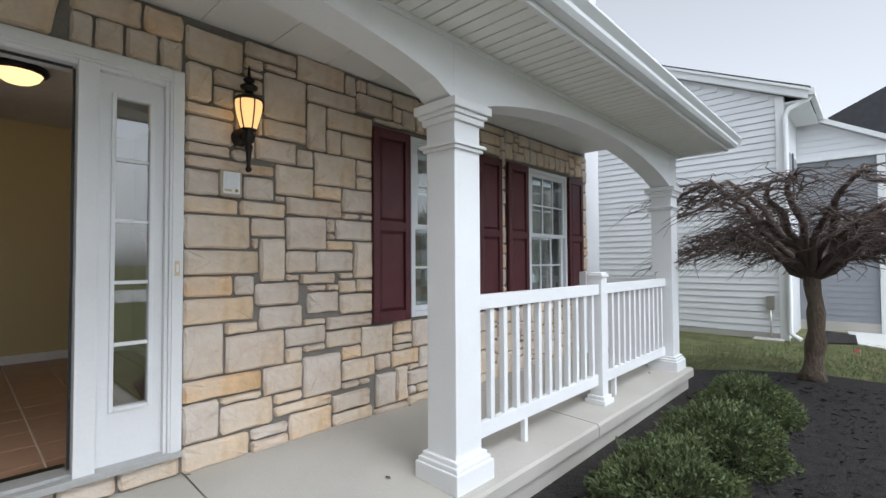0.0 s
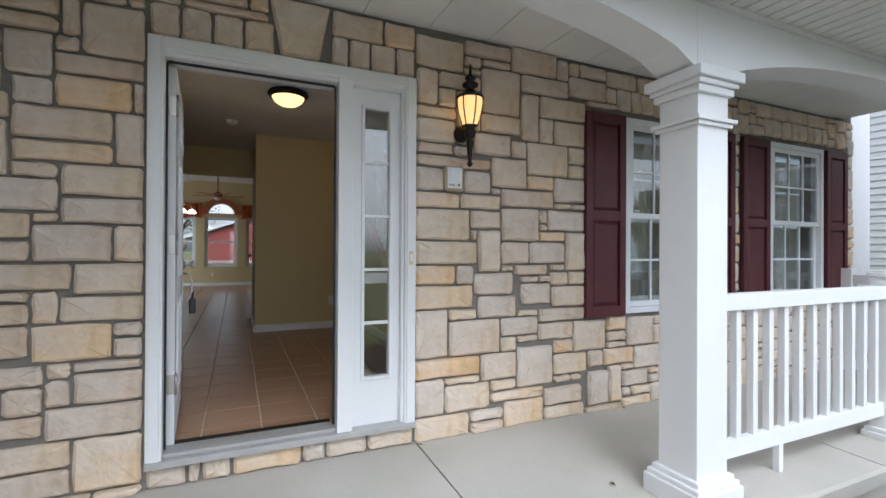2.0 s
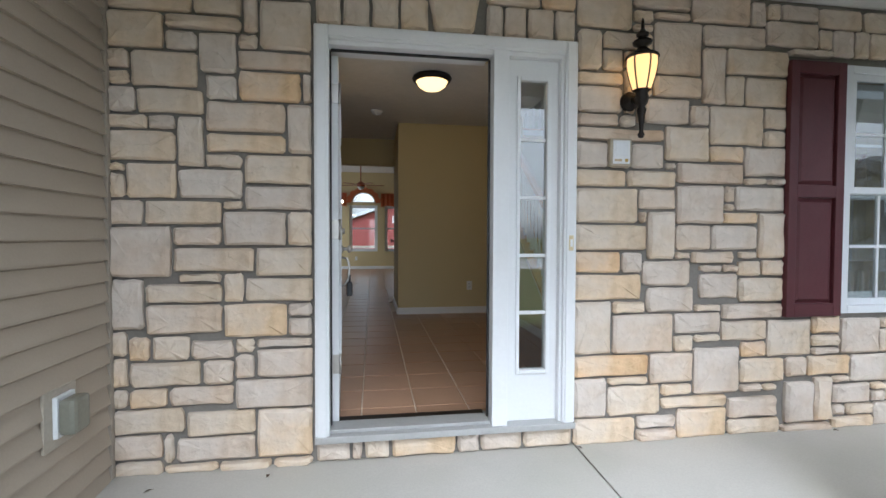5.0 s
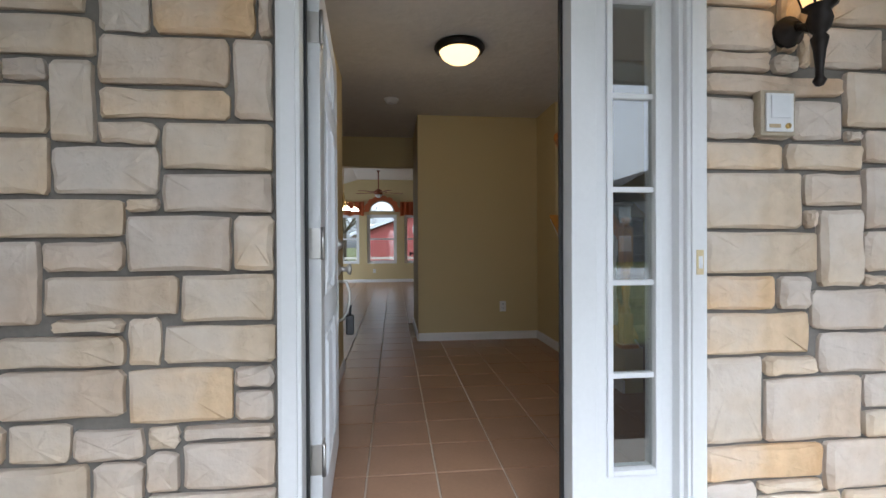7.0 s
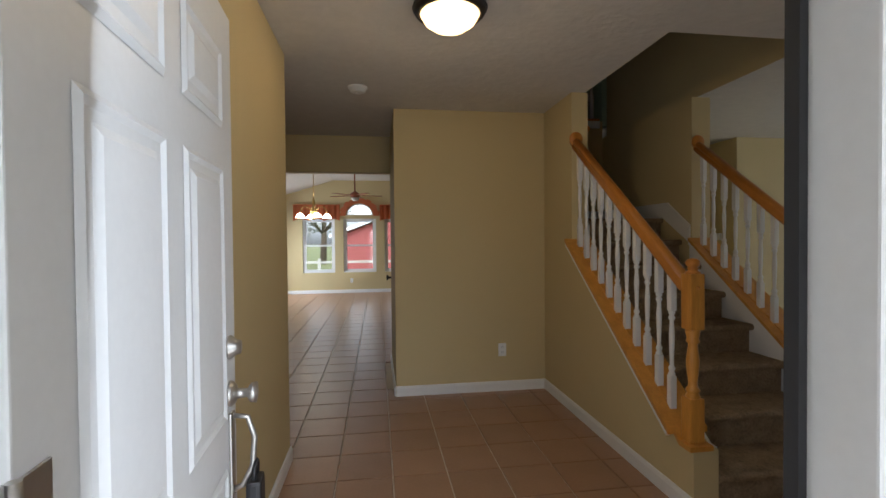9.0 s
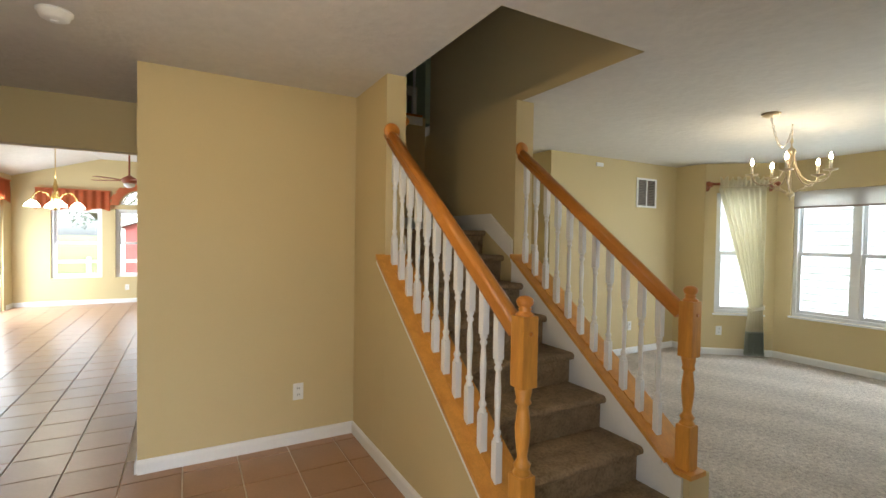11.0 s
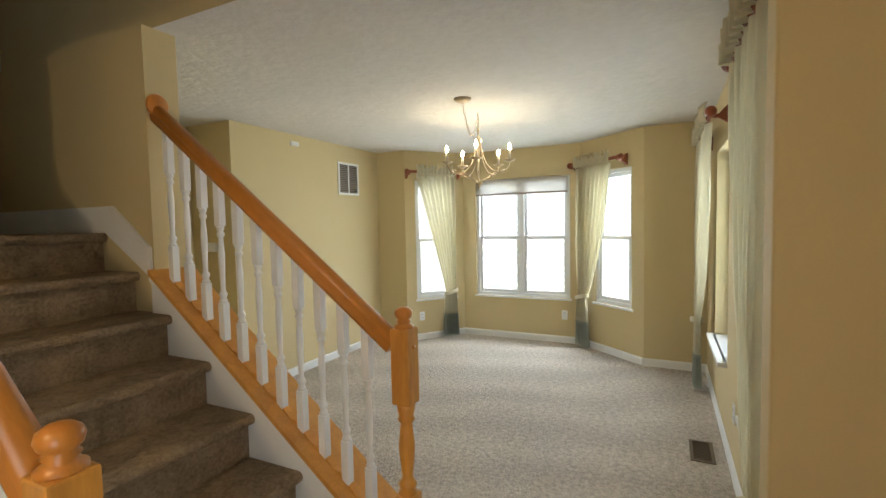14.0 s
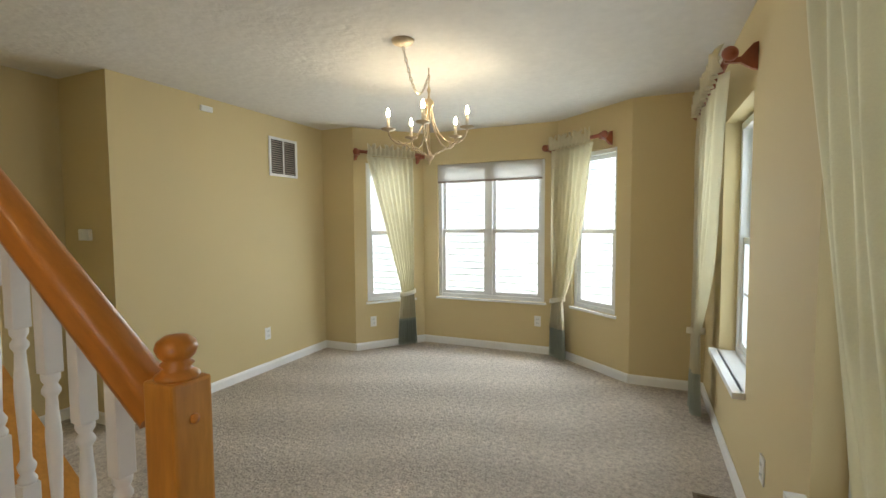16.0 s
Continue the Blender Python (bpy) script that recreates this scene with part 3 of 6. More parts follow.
def shutter(x0, x1, n):
    s = thing("shutter", "burgundy raised-panel wooden shutter on the stone wall", "shutter", at=(x0, -0.035, WZ0 - 0.01), group="window shutters")
    w, h, f = x1 - x0, WZ1 - WZ0 + 0.01, 0.055
    mid = h * 0.47
    bm = boxes((0, f, 0, 0.035, 0, h), (w - f, w, 0, 0.035, 0, h), (f, w - f, 0, 0.035, 0, f * 1.4), (f, w - f, 0, 0.035, h - f * 1.3, h), (f, w - f, 0, 0.035, mid, mid + f * 1.3), bevel=0.004)
    part("shutter_frame", bm, SHUTTER, s)
    for a, b in ((f * 1.4, mid), (mid + f * 1.3, h - f * 1.3)):
        bm = boxes((f - 0.003, w - f + 0.003, 0.022, 0.032, a - 0.003, b + 0.003))
        g = 0.028
        vo = [(f + 0.008, a + 0.008), (w - f - 0.008, a + 0.008), (w - f - 0.008, b - 0.008), (f + 0.008, b - 0.008)]
        vi = [(f + g, a + g), (w - f - g, a + g), (w - f - g, b - g), (f + g, b - g)]
        lo = [bm.verts.new((x, 0.0215, z)) for x, z in vo]
        hi = [bm.verts.new((x, 0.006, z)) for x, z in vi]
        for k in range(4):
            bm.faces.new((lo[k], lo[(k + 1) % 4], hi[(k + 1) % 4], hi[k]))
        bm.faces.new(hi)
        part("raised_panel", bm, SHUTTER, s)
    return s


def front_windows():
    for i, (a, b) in enumerate(WIN):
        dh_window("window_%d" % (i + 1), Matrix.Translation((a, -0.012, WZ0)), b - a, WZ1 - WZ0, 3, 2, glass=LEADGLASS)
        c, d = WIN_IN[i]
        inner = dh_window("window_%d_inner" % (i + 1), Matrix.Translation((c, 0.27, WZ0)), d - c, WZ1 - WZ0, 1, 2)
        a, b = c, d
        bm = boxes((a, b, 0.361, 0.47, WZ0 - 0.02, WZ0 + 0.012), (a - 0.03, b + 0.03, 0.452, 0.51, WZ0 - 0.02, WZ0 + 0.012), bevel=0.003)
        structure("trim_sill_%d" % (i + 1), bm, WHITE)
    for x0, x1 in ((2.56, 2.93), (3.815, 4.18), (4.295, 4.665), (5.57, 5.93)):
        shutter(x0, x1, 0)


# ---- front door ----
def panel_leaf(parent, w, h, t, panels, name="door_slab", material=WHITE):
    part(name, boxes((0, w, 0, t, 0, h), bevel=0.003), material, parent)
    for side, y, s in ((0, 0.0, -1), (1, t, 1)):
        for (a, b, c, d) in panels:
            bm = B()
            o = [(a, c), (b, c), (b, d), (a, d)]
            steps = [(0.0, 0.0015), (0.012, 0.008), (0.022, 0.002), (0.04, 0.002), (0.055, 0.009)]
            rings = []
            for ins, out in steps:
                rings.append([bm.verts.new((x + (ins if x == a else -ins), y + s * out, z + (ins if z == c else -ins))) for x, z in o])
            for r0, r1 in zip(rings, rings[1:]):
                for k in range(4):
                    bm.faces.new((r0[k], r0[(k + 1) % 4], r1[(k + 1) % 4], r1[k]))
            bm.faces.new(rings[-1])
            part("panel", bm, material, parent)


def front_door():
    # casing and jambs
    bm = B()
    for (a, b, c, d) in ((-0.09, -0.02, -0.03, 2.035), (1.20, 1.27, -0.03, 2.035)):
        box(bm, a, b, -0.03, 0.03, c, d, bevel=0.006)
        box(bm, a + 0.012, b - 0.012, -0.038, -0.028, c, d - 0.012, bevel=0.003)
    box(bm, -0.02, 1.20, -0.03, 0.03, 1.965, 2.035, bevel=0.006)
    box(bm, -0.02, 1.20, -0.038, -0.028, 1.977, 2.023, bevel=0.003)
    structure("door_casing", bm, WHITE)
    bm = boxes((-0.05, -0.022, -0.01, 0.055, 0.0, 1.965), (0.812, 0.895, -0.028, 0.055, 0.0, 1.965), (1.185, 1.23, -0.01, 0.2, 0.0, 1.965), (-0.022, 0.812, -0.01, 0.055, 1.945, 1.998), (-0.022, 0.812, 0.056, 0.2, 1.962, 1.998), (0.895, 1.185, -0.01, 0.2, 1.945, 1.998), bevel=0.003)
    structure("door_jamb", bm, WHITE)
    bm = boxes((-0.021, -0.013, 0.042, 0.06, 0.03, 1.935), (0.801, 0.811, 0.042, 0.06, 0.03, 1.935), (-0.013, 0.801, 0.042, 0.06, 1.935, 1.944))
    structure("door_weatherstrip", bm, BLACK)
    structure("door_jamb_inner", boxes((-0.049, -0.043, 0.056, 0.2, 0.0, 1.94)), BRONZE)
    bm = boxes((-0.09, 1.27, -0.045, 0.2, -0.03, 0.004), (-0.02, 0.81, 0.0, 0.12, 0.004, 0.022), bevel=0.004)
    structure("door_threshold", bm, SILL)
    structure("door_sill_strip", boxes((-0.02, 0.81, 0.121, 0.2, 0.001, 0.012), bevel=0.002), BRONZE)
    # sidelight
    sl = thing("sidelight", "narrow white sidelight panel with five glass panes beside the front door", "window", at=(0.895, 0.03, 0.004))
    w, h = 0.29, 1.94
    gx0, gx1, gz0, gz1 = 0.078, 0.226, 0.275, 1.83
    bm = boxes((0, gx0, 0, 0.045, 0, h), (gx1, w, 0, 0.045, 0, h), (gx0, gx1, 0, 0.045, 0, gz0), (gx0, gx1, 0, 0.045, gz1, h))
    part("sidelight_frame", bm, WHITE, sl)
    t = 0.02
    bm = boxes((gx0 - t, gx0, -0.012, 0.0, gz0 - t, gz1 + t), (gx1, gx1 + t, -0.012, 0.0, gz0 - t, gz1 + t), (gx0, gx1, -0.012, 0.0, gz0 - t, gz0), (gx0, gx1, -0.012, 0.0, gz1, gz1 + t), bevel=0.004)
    part("sidelight_moulding", bm, WHITE, sl)
    for k in range(5):
        a, b = gz0 + (gz1 - gz0) * k / 5, gz0 + (gz1 - gz0) * (k + 1) / 5
        p = part("pane", boxes((gx0, gx1, 0.012, 0.018, a + 0.003, b - 0.003)), LEADGLASS, sl)
        p.visible_shadow = False
        if k:
            part("muntin", boxes((gx0, gx1, 0.001, 0.03, a - 0.009, a + 0.009), bevel=0.003), WHITE, sl)
    lt = thing("strike_plate", "small brass plate on the sidelight casing", "hardware", at=(1.225, -0.041, 0.93))
    part("plate", boxes((0, 0.025, 0, 0.006, 0, 0.08), bevel=0.002), mat("cream_plastic", (0.66, 0.55, 0.33), 0.4, bump=0.02), lt)
    part("button", boxes((0.006, 0.019, -0.004, 0.0, 0.02, 0.06), bevel=0.001), WHITE, lt)
    # door leaf, open inwards
    d = thing("door_front", "open white six-panel front door with nickel hinges and handle", "door", m=pose(0.017, 0.115, 0.012, 0, 0, 93.3))
    W, H, T = 0.87, 1.925, 0.04
    cols = ((0.11, 0.39), (0.48, 0.76))
    panels = [(a, b, c, e) for a, b in cols for c, e in ((0.2, 0.72), (0.84, 1.5), (1.6, 1.8))]
    panel_leaf(d, W, H, T, panels)
    for z in (0.265, 0.975, 1.68):
        bm = boxes((-0.004, 0.0, 0.0, 0.04, z, z + 0.1), bevel=0.001)
        lathe(bm, [(0.007, z - 0.004), (0.007, z + 0.104)], 10, at=(-0.006, -0.006, 0))
        box(bm, -0.002, 0.055, -0.004, -0.0005, z, z + 0.1)
        part("hinge", bm, NICKEL, d)
    for y, s in ((-0.0, -1), (T, 1)):
        bm = B()
        rot = pose(W - 0.065, y, 1.025, 90 * (1 if s < 0 else -1), 0, 0)
        lathe(bm, [(0.032, 0), (0.032, 0.006), (0.02, 0.02), (0.018, 0.03), (0.0, 0.031)], 18, m=rot)
        part("deadbolt", bm, NICKEL, d)
        bm = B()
        rot = pose(W - 0.065, y, 0.90, 90 * (1 if s < 0 else -1), 0, 0)
        lathe(bm, [(0.034, 0), (0.034, 0.006), (0.024, 0.016), (0.014, 0.02), (0.012, 0.045), (0.026, 0.055), (0.028, 0.068), (0.0, 0.074)], 18, m=rot)
        part("knob", bm, NICKEL, d)
    bm = boxes((W - 0.085, W - 0.045, -0.008, -0.0005, 0.62, 0.85), bevel=0.003)
    tube(bm, [(W - 0.065, -0.008, 0.84), (W - 0.065, -0.045, 0.835), (W - 0.065, -0.062, 0.78), (W - 0.065, -0.056, 0.70), (W - 0.065, -0.03, 0.65), (W - 0.065, -0.006, 0.64)], 0.008, 8)
    part("handle", bm, NICKEL, d)
    lb = boxes((W - 0.10, W - 0.03, -0.082, -0.042, 0.572, 0.67), bevel=0.012)
    tube(lb, [(W - 0.085, -0.062, 0.66), (W - 0.085, -0.064, 0.70), (W - 0.065, -0.066, 0.715), (W - 0.045, -0.064, 0.70), (W - 0.045, -0.062, 0.66)], 0.006, 6)
    ob = tagged(link("lockbox", lb, BLACK, d.matrix_world.copy()), "black key lockbox hanging on the front door handle", "lockbox")


def lantern():
    t = thing("wall_lantern", "black metal wall lantern with amber curved glass, lit", "lamp", at=(1.578, 0.0, 1.518))
    rot = pose(0, -0.01, 0.235, 90, 0, 0)
    bm = B()
    lathe(bm, [(0.0, -0.01), (0.055, -0.008), (0.055, 0.012), (0.03, 0.03), (0.022, 0.045)], 20, m=pose(0, -0.005, 0.235, 90, 0, 0))
    part("backplate", bm, BRONZE, t)
    bm = B()
    lathe(bm, [(0.0, 0.0), (0.012, 0.004), (0.02, 0.02), (0.012, 0.035), (0.012, 0.06), (0.018, 0.12), (0.026, 0.16), (0.017, 0.175), (0.03, 0.19), (0.038, 0.22), (0.03, 0.25), (0.05, 0.265)], 18, at=(0, -0.13, 0))
    tube(bm, [(0, -0.045, 0.235), (0, -0.08, 0.22), (0, -0.11, 0.2)], 0.014, 8)
    part("stem", bm, BRONZE, t)
    prof = [(0.046, 0.265), (0.06, 0.31), (0.073, 0.36), (0.08, 0.41), (0.078, 0.44)]
    bm = B()
    lathe(bm, prof, 24, at=(0, -0.13, 0), cap=False)
    g = part("glass", bm, LITGLASS, t)
    g.visible_shadow = False
    for k in range(6):
        a = radians(60 * k + 30)
        bm = B()
        tube(bm, [(math.cos(a) * r, -0.13 + math.sin(a) * r, z) for r, z in prof], 0.0045, 6)
        part("rib", bm, BRONZE, t)
    bm = B()
    lathe(bm, [(0.08, 0.437), (0.09, 0.442), (0.085, 0.452), (0.05, 0.47), (0.03, 0.49), (0.022, 0.50), (0.048, 0.515), (0.052, 0.53), (0.03, 0.545), (0.018, 0.55), (0.03, 0.56), (0.035, 0.572), (0.018, 0.585), (0.01, 0.6), (0.008, 0.64), (0.002, 0.66)], 20, at=(0, -0.13, 0))
    part("cap", bm, BRONZE, t)
    bm = B()
    lathe(bm, [(0.004, 0.27), (0.014, 0.28), (0.014, 0.33), (0.026, 0.36), (0.03, 0.385), (0.022, 0.41), (0.004, 0.425)], 14, at=(0, -0.13, 0))
    part("bulb", bm, WARM, t)
    t.scale = (0.94, 0.94, 0.94)


def doorbell():
    t = thing("intercom_box", "small white doorbell box with tan frame on the stone wall", "doorbell", at=(1.455, -0.035, 1.385))
    part("frame", boxes((0, 0.125, 0, 0.04, 0, 0.15), bevel=0.006), mat("tan_plastic", (0.42, 0.36, 0.27), 0.5, bump=0.02), t)
    part("face", boxes((0.014, 0.111, -0.008, -0.0, 0.012, 0.138), bevel=0.003), WHITE, t)
    part("cover", boxes((0.028, 0.097, -0.013, -0.009, 0.055, 0.128), bevel=0.002), VINYL, t)
    bm = B()
    lathe(bm, [(0.009, 0), (0.009, 0.006), (0.0, 0.007)], 12, m=pose(0.088, -0.009, 0.03, 90, 0, 0))
    part("button", bm, BRASS, t)
    part("label_bar", boxes((0.022, 0.062, -0.0105, -0.0085, 0.024, 0.036)), PEWTER, t)


def lap_siding(name, material, m, length, z0, z1, step, lip=0.02):
    """Lap boards along local x, facing local -y; each course stands out at its foot."""
    wall = thing(name, "horizontal vinyl lap siding", "wall", m=m, kind="structure")
    n = int(math.ceil((z1 - z0) / step))
    me = None
    for k in range(n):
        if me is None:
            bm = B()
            prism(bm, [(0.0, 0.0), (-lip, 0.0), (-lip, 0.008), (-0.004, step - 0.009), (0.0, step - 0.009)], "x", 0, length)
            bmesh.ops.recalc_face_normals(bm, faces=bm.faces)
            me = bpy.data.meshes.new("siding_course")
            bm.to_mesh(me)
            bm.free()
            me.materials.append(material)
        ob = new("siding_course", me)
        ob.location = (0, 0, z0 + k * step)
        ob.parent = wall
    return wall


def west_siding():
    # wall of the projecting garage, faces east
    structure("wall_garage", boxes((-1.3, -1.03, -7, 0.019, -0.45, 2.6)), SIDING)
    lap_siding("wall_garage_siding", SIDING, pose(-1.03, -7.0, 0, 0, 0, 90), 6.97, -0.162, 2.5, 0.0955, 0.02)
    structure("trim_garage_corner", boxes((-1.03, -1.008, -0.03, 0.0, -0.14, 2.37), bevel=0.003), mat("tan_trim", (0.33, 0.29, 0.24), 0.6, bump=0.05))
    t = thing("outlet_cover", "clear weatherproof outlet cover on beige siding", "outlet", m=pose(-1.02, -0.38, 0.205, 0, 0, 90))
    part("mounting_plate", boxes((-0.09, 0.1, -0.012, 0.0, -0.02, 0.21), bevel=0.003), mat("beige_block", (0.42, 0.38, 0.31), 0.6, bump=0.03), t)
    part("base", boxes((-0.045, 0.065, -0.03, -0.012, 0.02, 0.18), bevel=0.004), VINYL, t)
    part("cover", boxes((-0.045, 0.06, -0.09, -0.03, 0.03, 0.17), bevel=0.018), PLASTICCLEAR, t)


def column(x0, y0, name="porch_column"):
    t = thing(name, "square white porch column with moulded cap and base", "column", at=(x0, y0, -0.2), group="porch columns")
    w = 0.21
    part("shaft", boxes((0, w, 0, w, 0.02, 2.03), bevel=0.004), WHITE, t)
    bm = boxes((-0.05, w + 0.05, -0.05, w + 0.05, 0.0, 0.11), (-0.038, w + 0.038, -0.038, w + 0.038, 0.11, 0.135), (-0.022, w + 0.022, -0.022, w + 0.022, 0.135, 0.16), bevel=0.006)
    part("base", bm, WHITE, t)
    bm = boxes((-0.016, w + 0.016, -0.016, w + 0.016, 1.80, 1.82), (-0.03, w + 0.03, -0.03, w + 0.03, 1.82, 1.84), bevel=0.005)
    part("necking", bm, WHITE, t)
    bm = boxes((-0.02, w + 0.02, -0.02, w + 0.02, 1.95, 1.985), (-0.034, w + 0.034, -0.034, w + 0.034, 1.985, 2.01), (-0.052, w + 0.052, -0.052, w + 0.052, 2.01, 2.06), bevel=0.007)
    part("capital", bm, WHITE, t)
    return t


def arch(bm, x0, x1, y0, y1, zs, rise, ztop, seg=24, power=0.62, drop=0.0):
    """A beam between x0 and x1 with a segmental arch below."""
    lo = [(x0 + (x1 - x0) * k / seg, zs - drop * k / seg + rise * (1 - (2 * k / seg - 1) ** 2) ** power) for k in range(seg + 1)]
    for (a, za), (b, zb) in zip(lo, lo[1:]):
        v = [bm.verts.new(p) for p in ((a, y0, za), (b, y0, zb), (b, y0, ztop), (a, y0, ztop), (a, y1, za), (b, y1, zb), (b, y1, ztop), (a, y1, ztop))]
        for f in ((0, 1, 2, 3), (5, 4, 7, 6), (0, 4, 5, 1)):
            bm.faces.new([v[i] for i in f])
    bmesh.ops.remove_doubles(bm, verts=bm.verts, dist=1e-5)


def porch():
    column(2.228, -1.135)
    column(5.76, -1.135).scale.z = 0.972
    bm = B()
    arch(bm, -1.07, 2.23, -1.13, -0.93, 1.86, 0.24, 2.42)
    box(bm, 2.2315, 2.4285, -1.13, -0.93, 1.86, 2.42)
    arch(bm, 2.43, 5.765, -1.13, -0.93, 1.86, 0.235, 2.42, power=0.85, drop=0.06)
    box(bm, 5.7665, 5.97, -1.13, -0.93, 1.8, 2.42)
    structure("beam_porch", bm, WHITE)
    bm = B()
    arch(bm, 0.1, 0.93, -5.97, -5.77, 1.78, 0.2, 2.42, 16, power=0.5)
    box(bm, 0.02, 0.0985, -5.97, -5.77, 1.78, 2.42)
    bmesh.ops.transform(bm, matrix=Matrix.Rotation(radians(-90), 4, "Z"), verts=bm.verts)
    structure("beam_porch_side", bm, WHITE)
    # ceiling boards
    bm = B()
    x = -1.07
    while x < 5.76:
        b = min(x + 0.405, 5.765)
        box(bm, x, b - 0.005, -0.93, 0.02, 2.37, 2.382)
        x += 0.405
    box(bm, -1.07, 5.97, -0.925, 0.02, 2.383, 2.42)
    structure("ceiling_porch", bm, PORCHCEIL)
    # eave soffit with grooves along y
    bm = B()
    x = -1.07
    while x < 6.05:
        box(bm, x, x + 0.078, -1.59, -1.132, 2.19, 2.2)
        x += 0.09
    box(bm, -1.07, 6.1, -1.6, -1.132, 2.2005, 2.215)
    structure("soffit_eave", bm, SOFFIT)
    bm = boxes((-1.07, 6.1, -1.15, -1.1315, 2.165, 2.189), (-1.07, 6.11, -1.62, -1.6, 2.17, 2.32), (6.101, 6.12, -1.6, -0.9, 2.17, 2.4), bevel=0.002)
    structure("trim_fascia", bm, WHITE)
    bm = B()
    prof = [(a + 0.04, b) for a, b in ((-1.662, 2.2), (-1.72, 2.2), (-1.74, 2.225), (-1.74, 2.25), (-1.775, 2.285), (-1.775, 2.30), (-1.765, 2.30), (-1.765, 2.29), (-1.732, 2.255), (-1.732, 2.23), (-1.716, 2.208), (-1.668, 2.208), (-1.668, 2.3), (-1.662, 2.3))]
    prism(bm, prof, "x", -1.07, 6.15)
    box(bm, 6.15, 6.154, -1.735, -1.622, 2.2, 2.3)
    t = tagged(link("gutter", bm, VINYL), "white aluminium roof gutter along the porch eave", "gutter")
    bm = B()
    prism(bm, [(-1.62, 2.33), (6.2, 4.7), (6.2, 4.8), (-1.68, 2.37)], "x", -1.3, 6.13)
    structure("roof_porch", bm, ROOF)
    # railing
    r = thing("porch_railing", "white porch railing with square balusters between the columns", "railing", at=(0, 0, 0))
    yc = -1.03
    def zf(x):
        return -0.18
    for a, b in ((2.442, 4.10), (4.21, 5.76)):
        part("top_rail", boxes((a, b, yc - 0.035, yc + 0.035, 0.715, 0.80), bevel=0.006), WHITE, r)
        part("bottom_rail", boxes((a, b, yc - 0.02, yc + 0.02, -0.035, 0.055), bevel=0.004), WHITE, r)
        n = 12
        for k in range(n):
            x = a + (b - a) * (k + 0.6) / (n + 0.2)
            part("baluster", boxes((x - 0.019, x + 0.019, yc - 0.019, yc + 0.019, 0.054, 0.716), bevel=0.003), WHITE, r)
        xm = 3.02 if a < 4 else 4.45
        part("foot", boxes((xm - 0.018, xm + 0.018, yc - 0.018, yc + 0.018, -0.188, -0.034), bevel=0.003), WHITE, r)
    p = part("post", boxes((4.10, 4.21, yc - 0.055, yc + 0.055, -0.188, 0.86), bevel=0.004), WHITE, r)
    part("post_cap", boxes((4.088, 4.222, yc - 0.067, yc + 0.067, 0.86, 0.885), (4.10, 4.21, yc - 0.055, yc + 0.055, 0.885, 0.9), bevel=0.004), WHITE, p)
    part("post_base", boxes((4.065, 4.245, yc - 0.09, yc + 0.09, -0.19, -0.15), (4.08, 4.23, yc - 0.075, yc + 0.075, -0.15, -0.12), bevel=0.006), WHITE, p)
    r2 = thing("porch_side_railing", "white porch railing with square balusters at the porch end", "railing")
    part("top_rail", boxes((5.83, 5.90, -0.925, 0.0, 0.715, 0.80), bevel=0.006), WHITE, r2)
    part("bottom_rail", boxes((5.845, 5.885, -0.925, 0.0, -0.035, 0.055), bevel=0.004), WHITE, r2)
    for k in range(6):
        y = -0.83 + 0.14 * k
        part("baluster", boxes((5.846, 5.884, y - 0.019, y + 0.019, 0.054, 0.716), bevel=0.003), WHITE, r2)
    part("post", boxes((5.81, 5.92, -0.115, -0.01, -0.16, 0.86), bevel=0.004), WHITE, r2)
    bm = B()
    rnd = random.Random(8)
    ramp_leaf = [(2.9, -0.05), (3.4, -0.06), (-0.3, -0.1), (1.3, -0.04), (0.6, -0.7), (-0.8, -0.15), (5.4, -1.0), (2.05, -0.8)]
    for i, (x, y) in enumerate(ramp_leaf):
        m = pose(x, y, -0.139 + y * 0.0432 + 0.006, 8, 5, 40 * i)
        vs = [bm.verts.new(m @ Vector(p)) for p in ((-0.022, 0, 0), (0, -0.008, 0.004), (0.022, 0, 0), (0, 0.009, 0.006))]
        bm.faces.new(vs)
    tagged(link("fallen_leaves", bm, BARK), "few small dry leaves on the porch concrete", "leaf", kind="stuff")


# ---- house shell ----
CZ = 2.44


def base_board(rows, name="baseboard"):
    """Runs of skirting: (x0, y0, x1, y1), its back on that line and its face to the left of it."""
    bm = B()
    for x0, y0, x1, y1 in rows:
        L, a = math.hypot(x1 - x0, y1 - y0), math.atan2(y1 - y0, x1 - x0)
        m = Matrix.Translation((x0, y0, 0)) @ Matrix.Rotation(a, 4, "Z")
        prism(bm, [(0.002, 0.0), (0.016, 0.0), (0.016, 0.065), (0.009, 0.082), (0.002, 0.085)], "x", 0, L, m)
    return structure(name, bm, WHITE)


def slant_wall(name, p, q, th, z0, z1, hole=None, material=None):
    """A wall from p to q; the room is on its left. hole: (a, b, z0, z1) along it."""
    L, a = math.hypot(q[0] - p[0], q[1] - p[1]), math.atan2(q[1] - p[1], q[0] - p[0])
    m = Matrix.Translation((*p, 0)) @ Matrix.Rotation(a, 4, "Z")
    ob = wall_y(name, material or WALL, 0, L, -th, 0, z0, z1, [hole] if hole else [])
    ob.matrix_world = m
    return ob, m


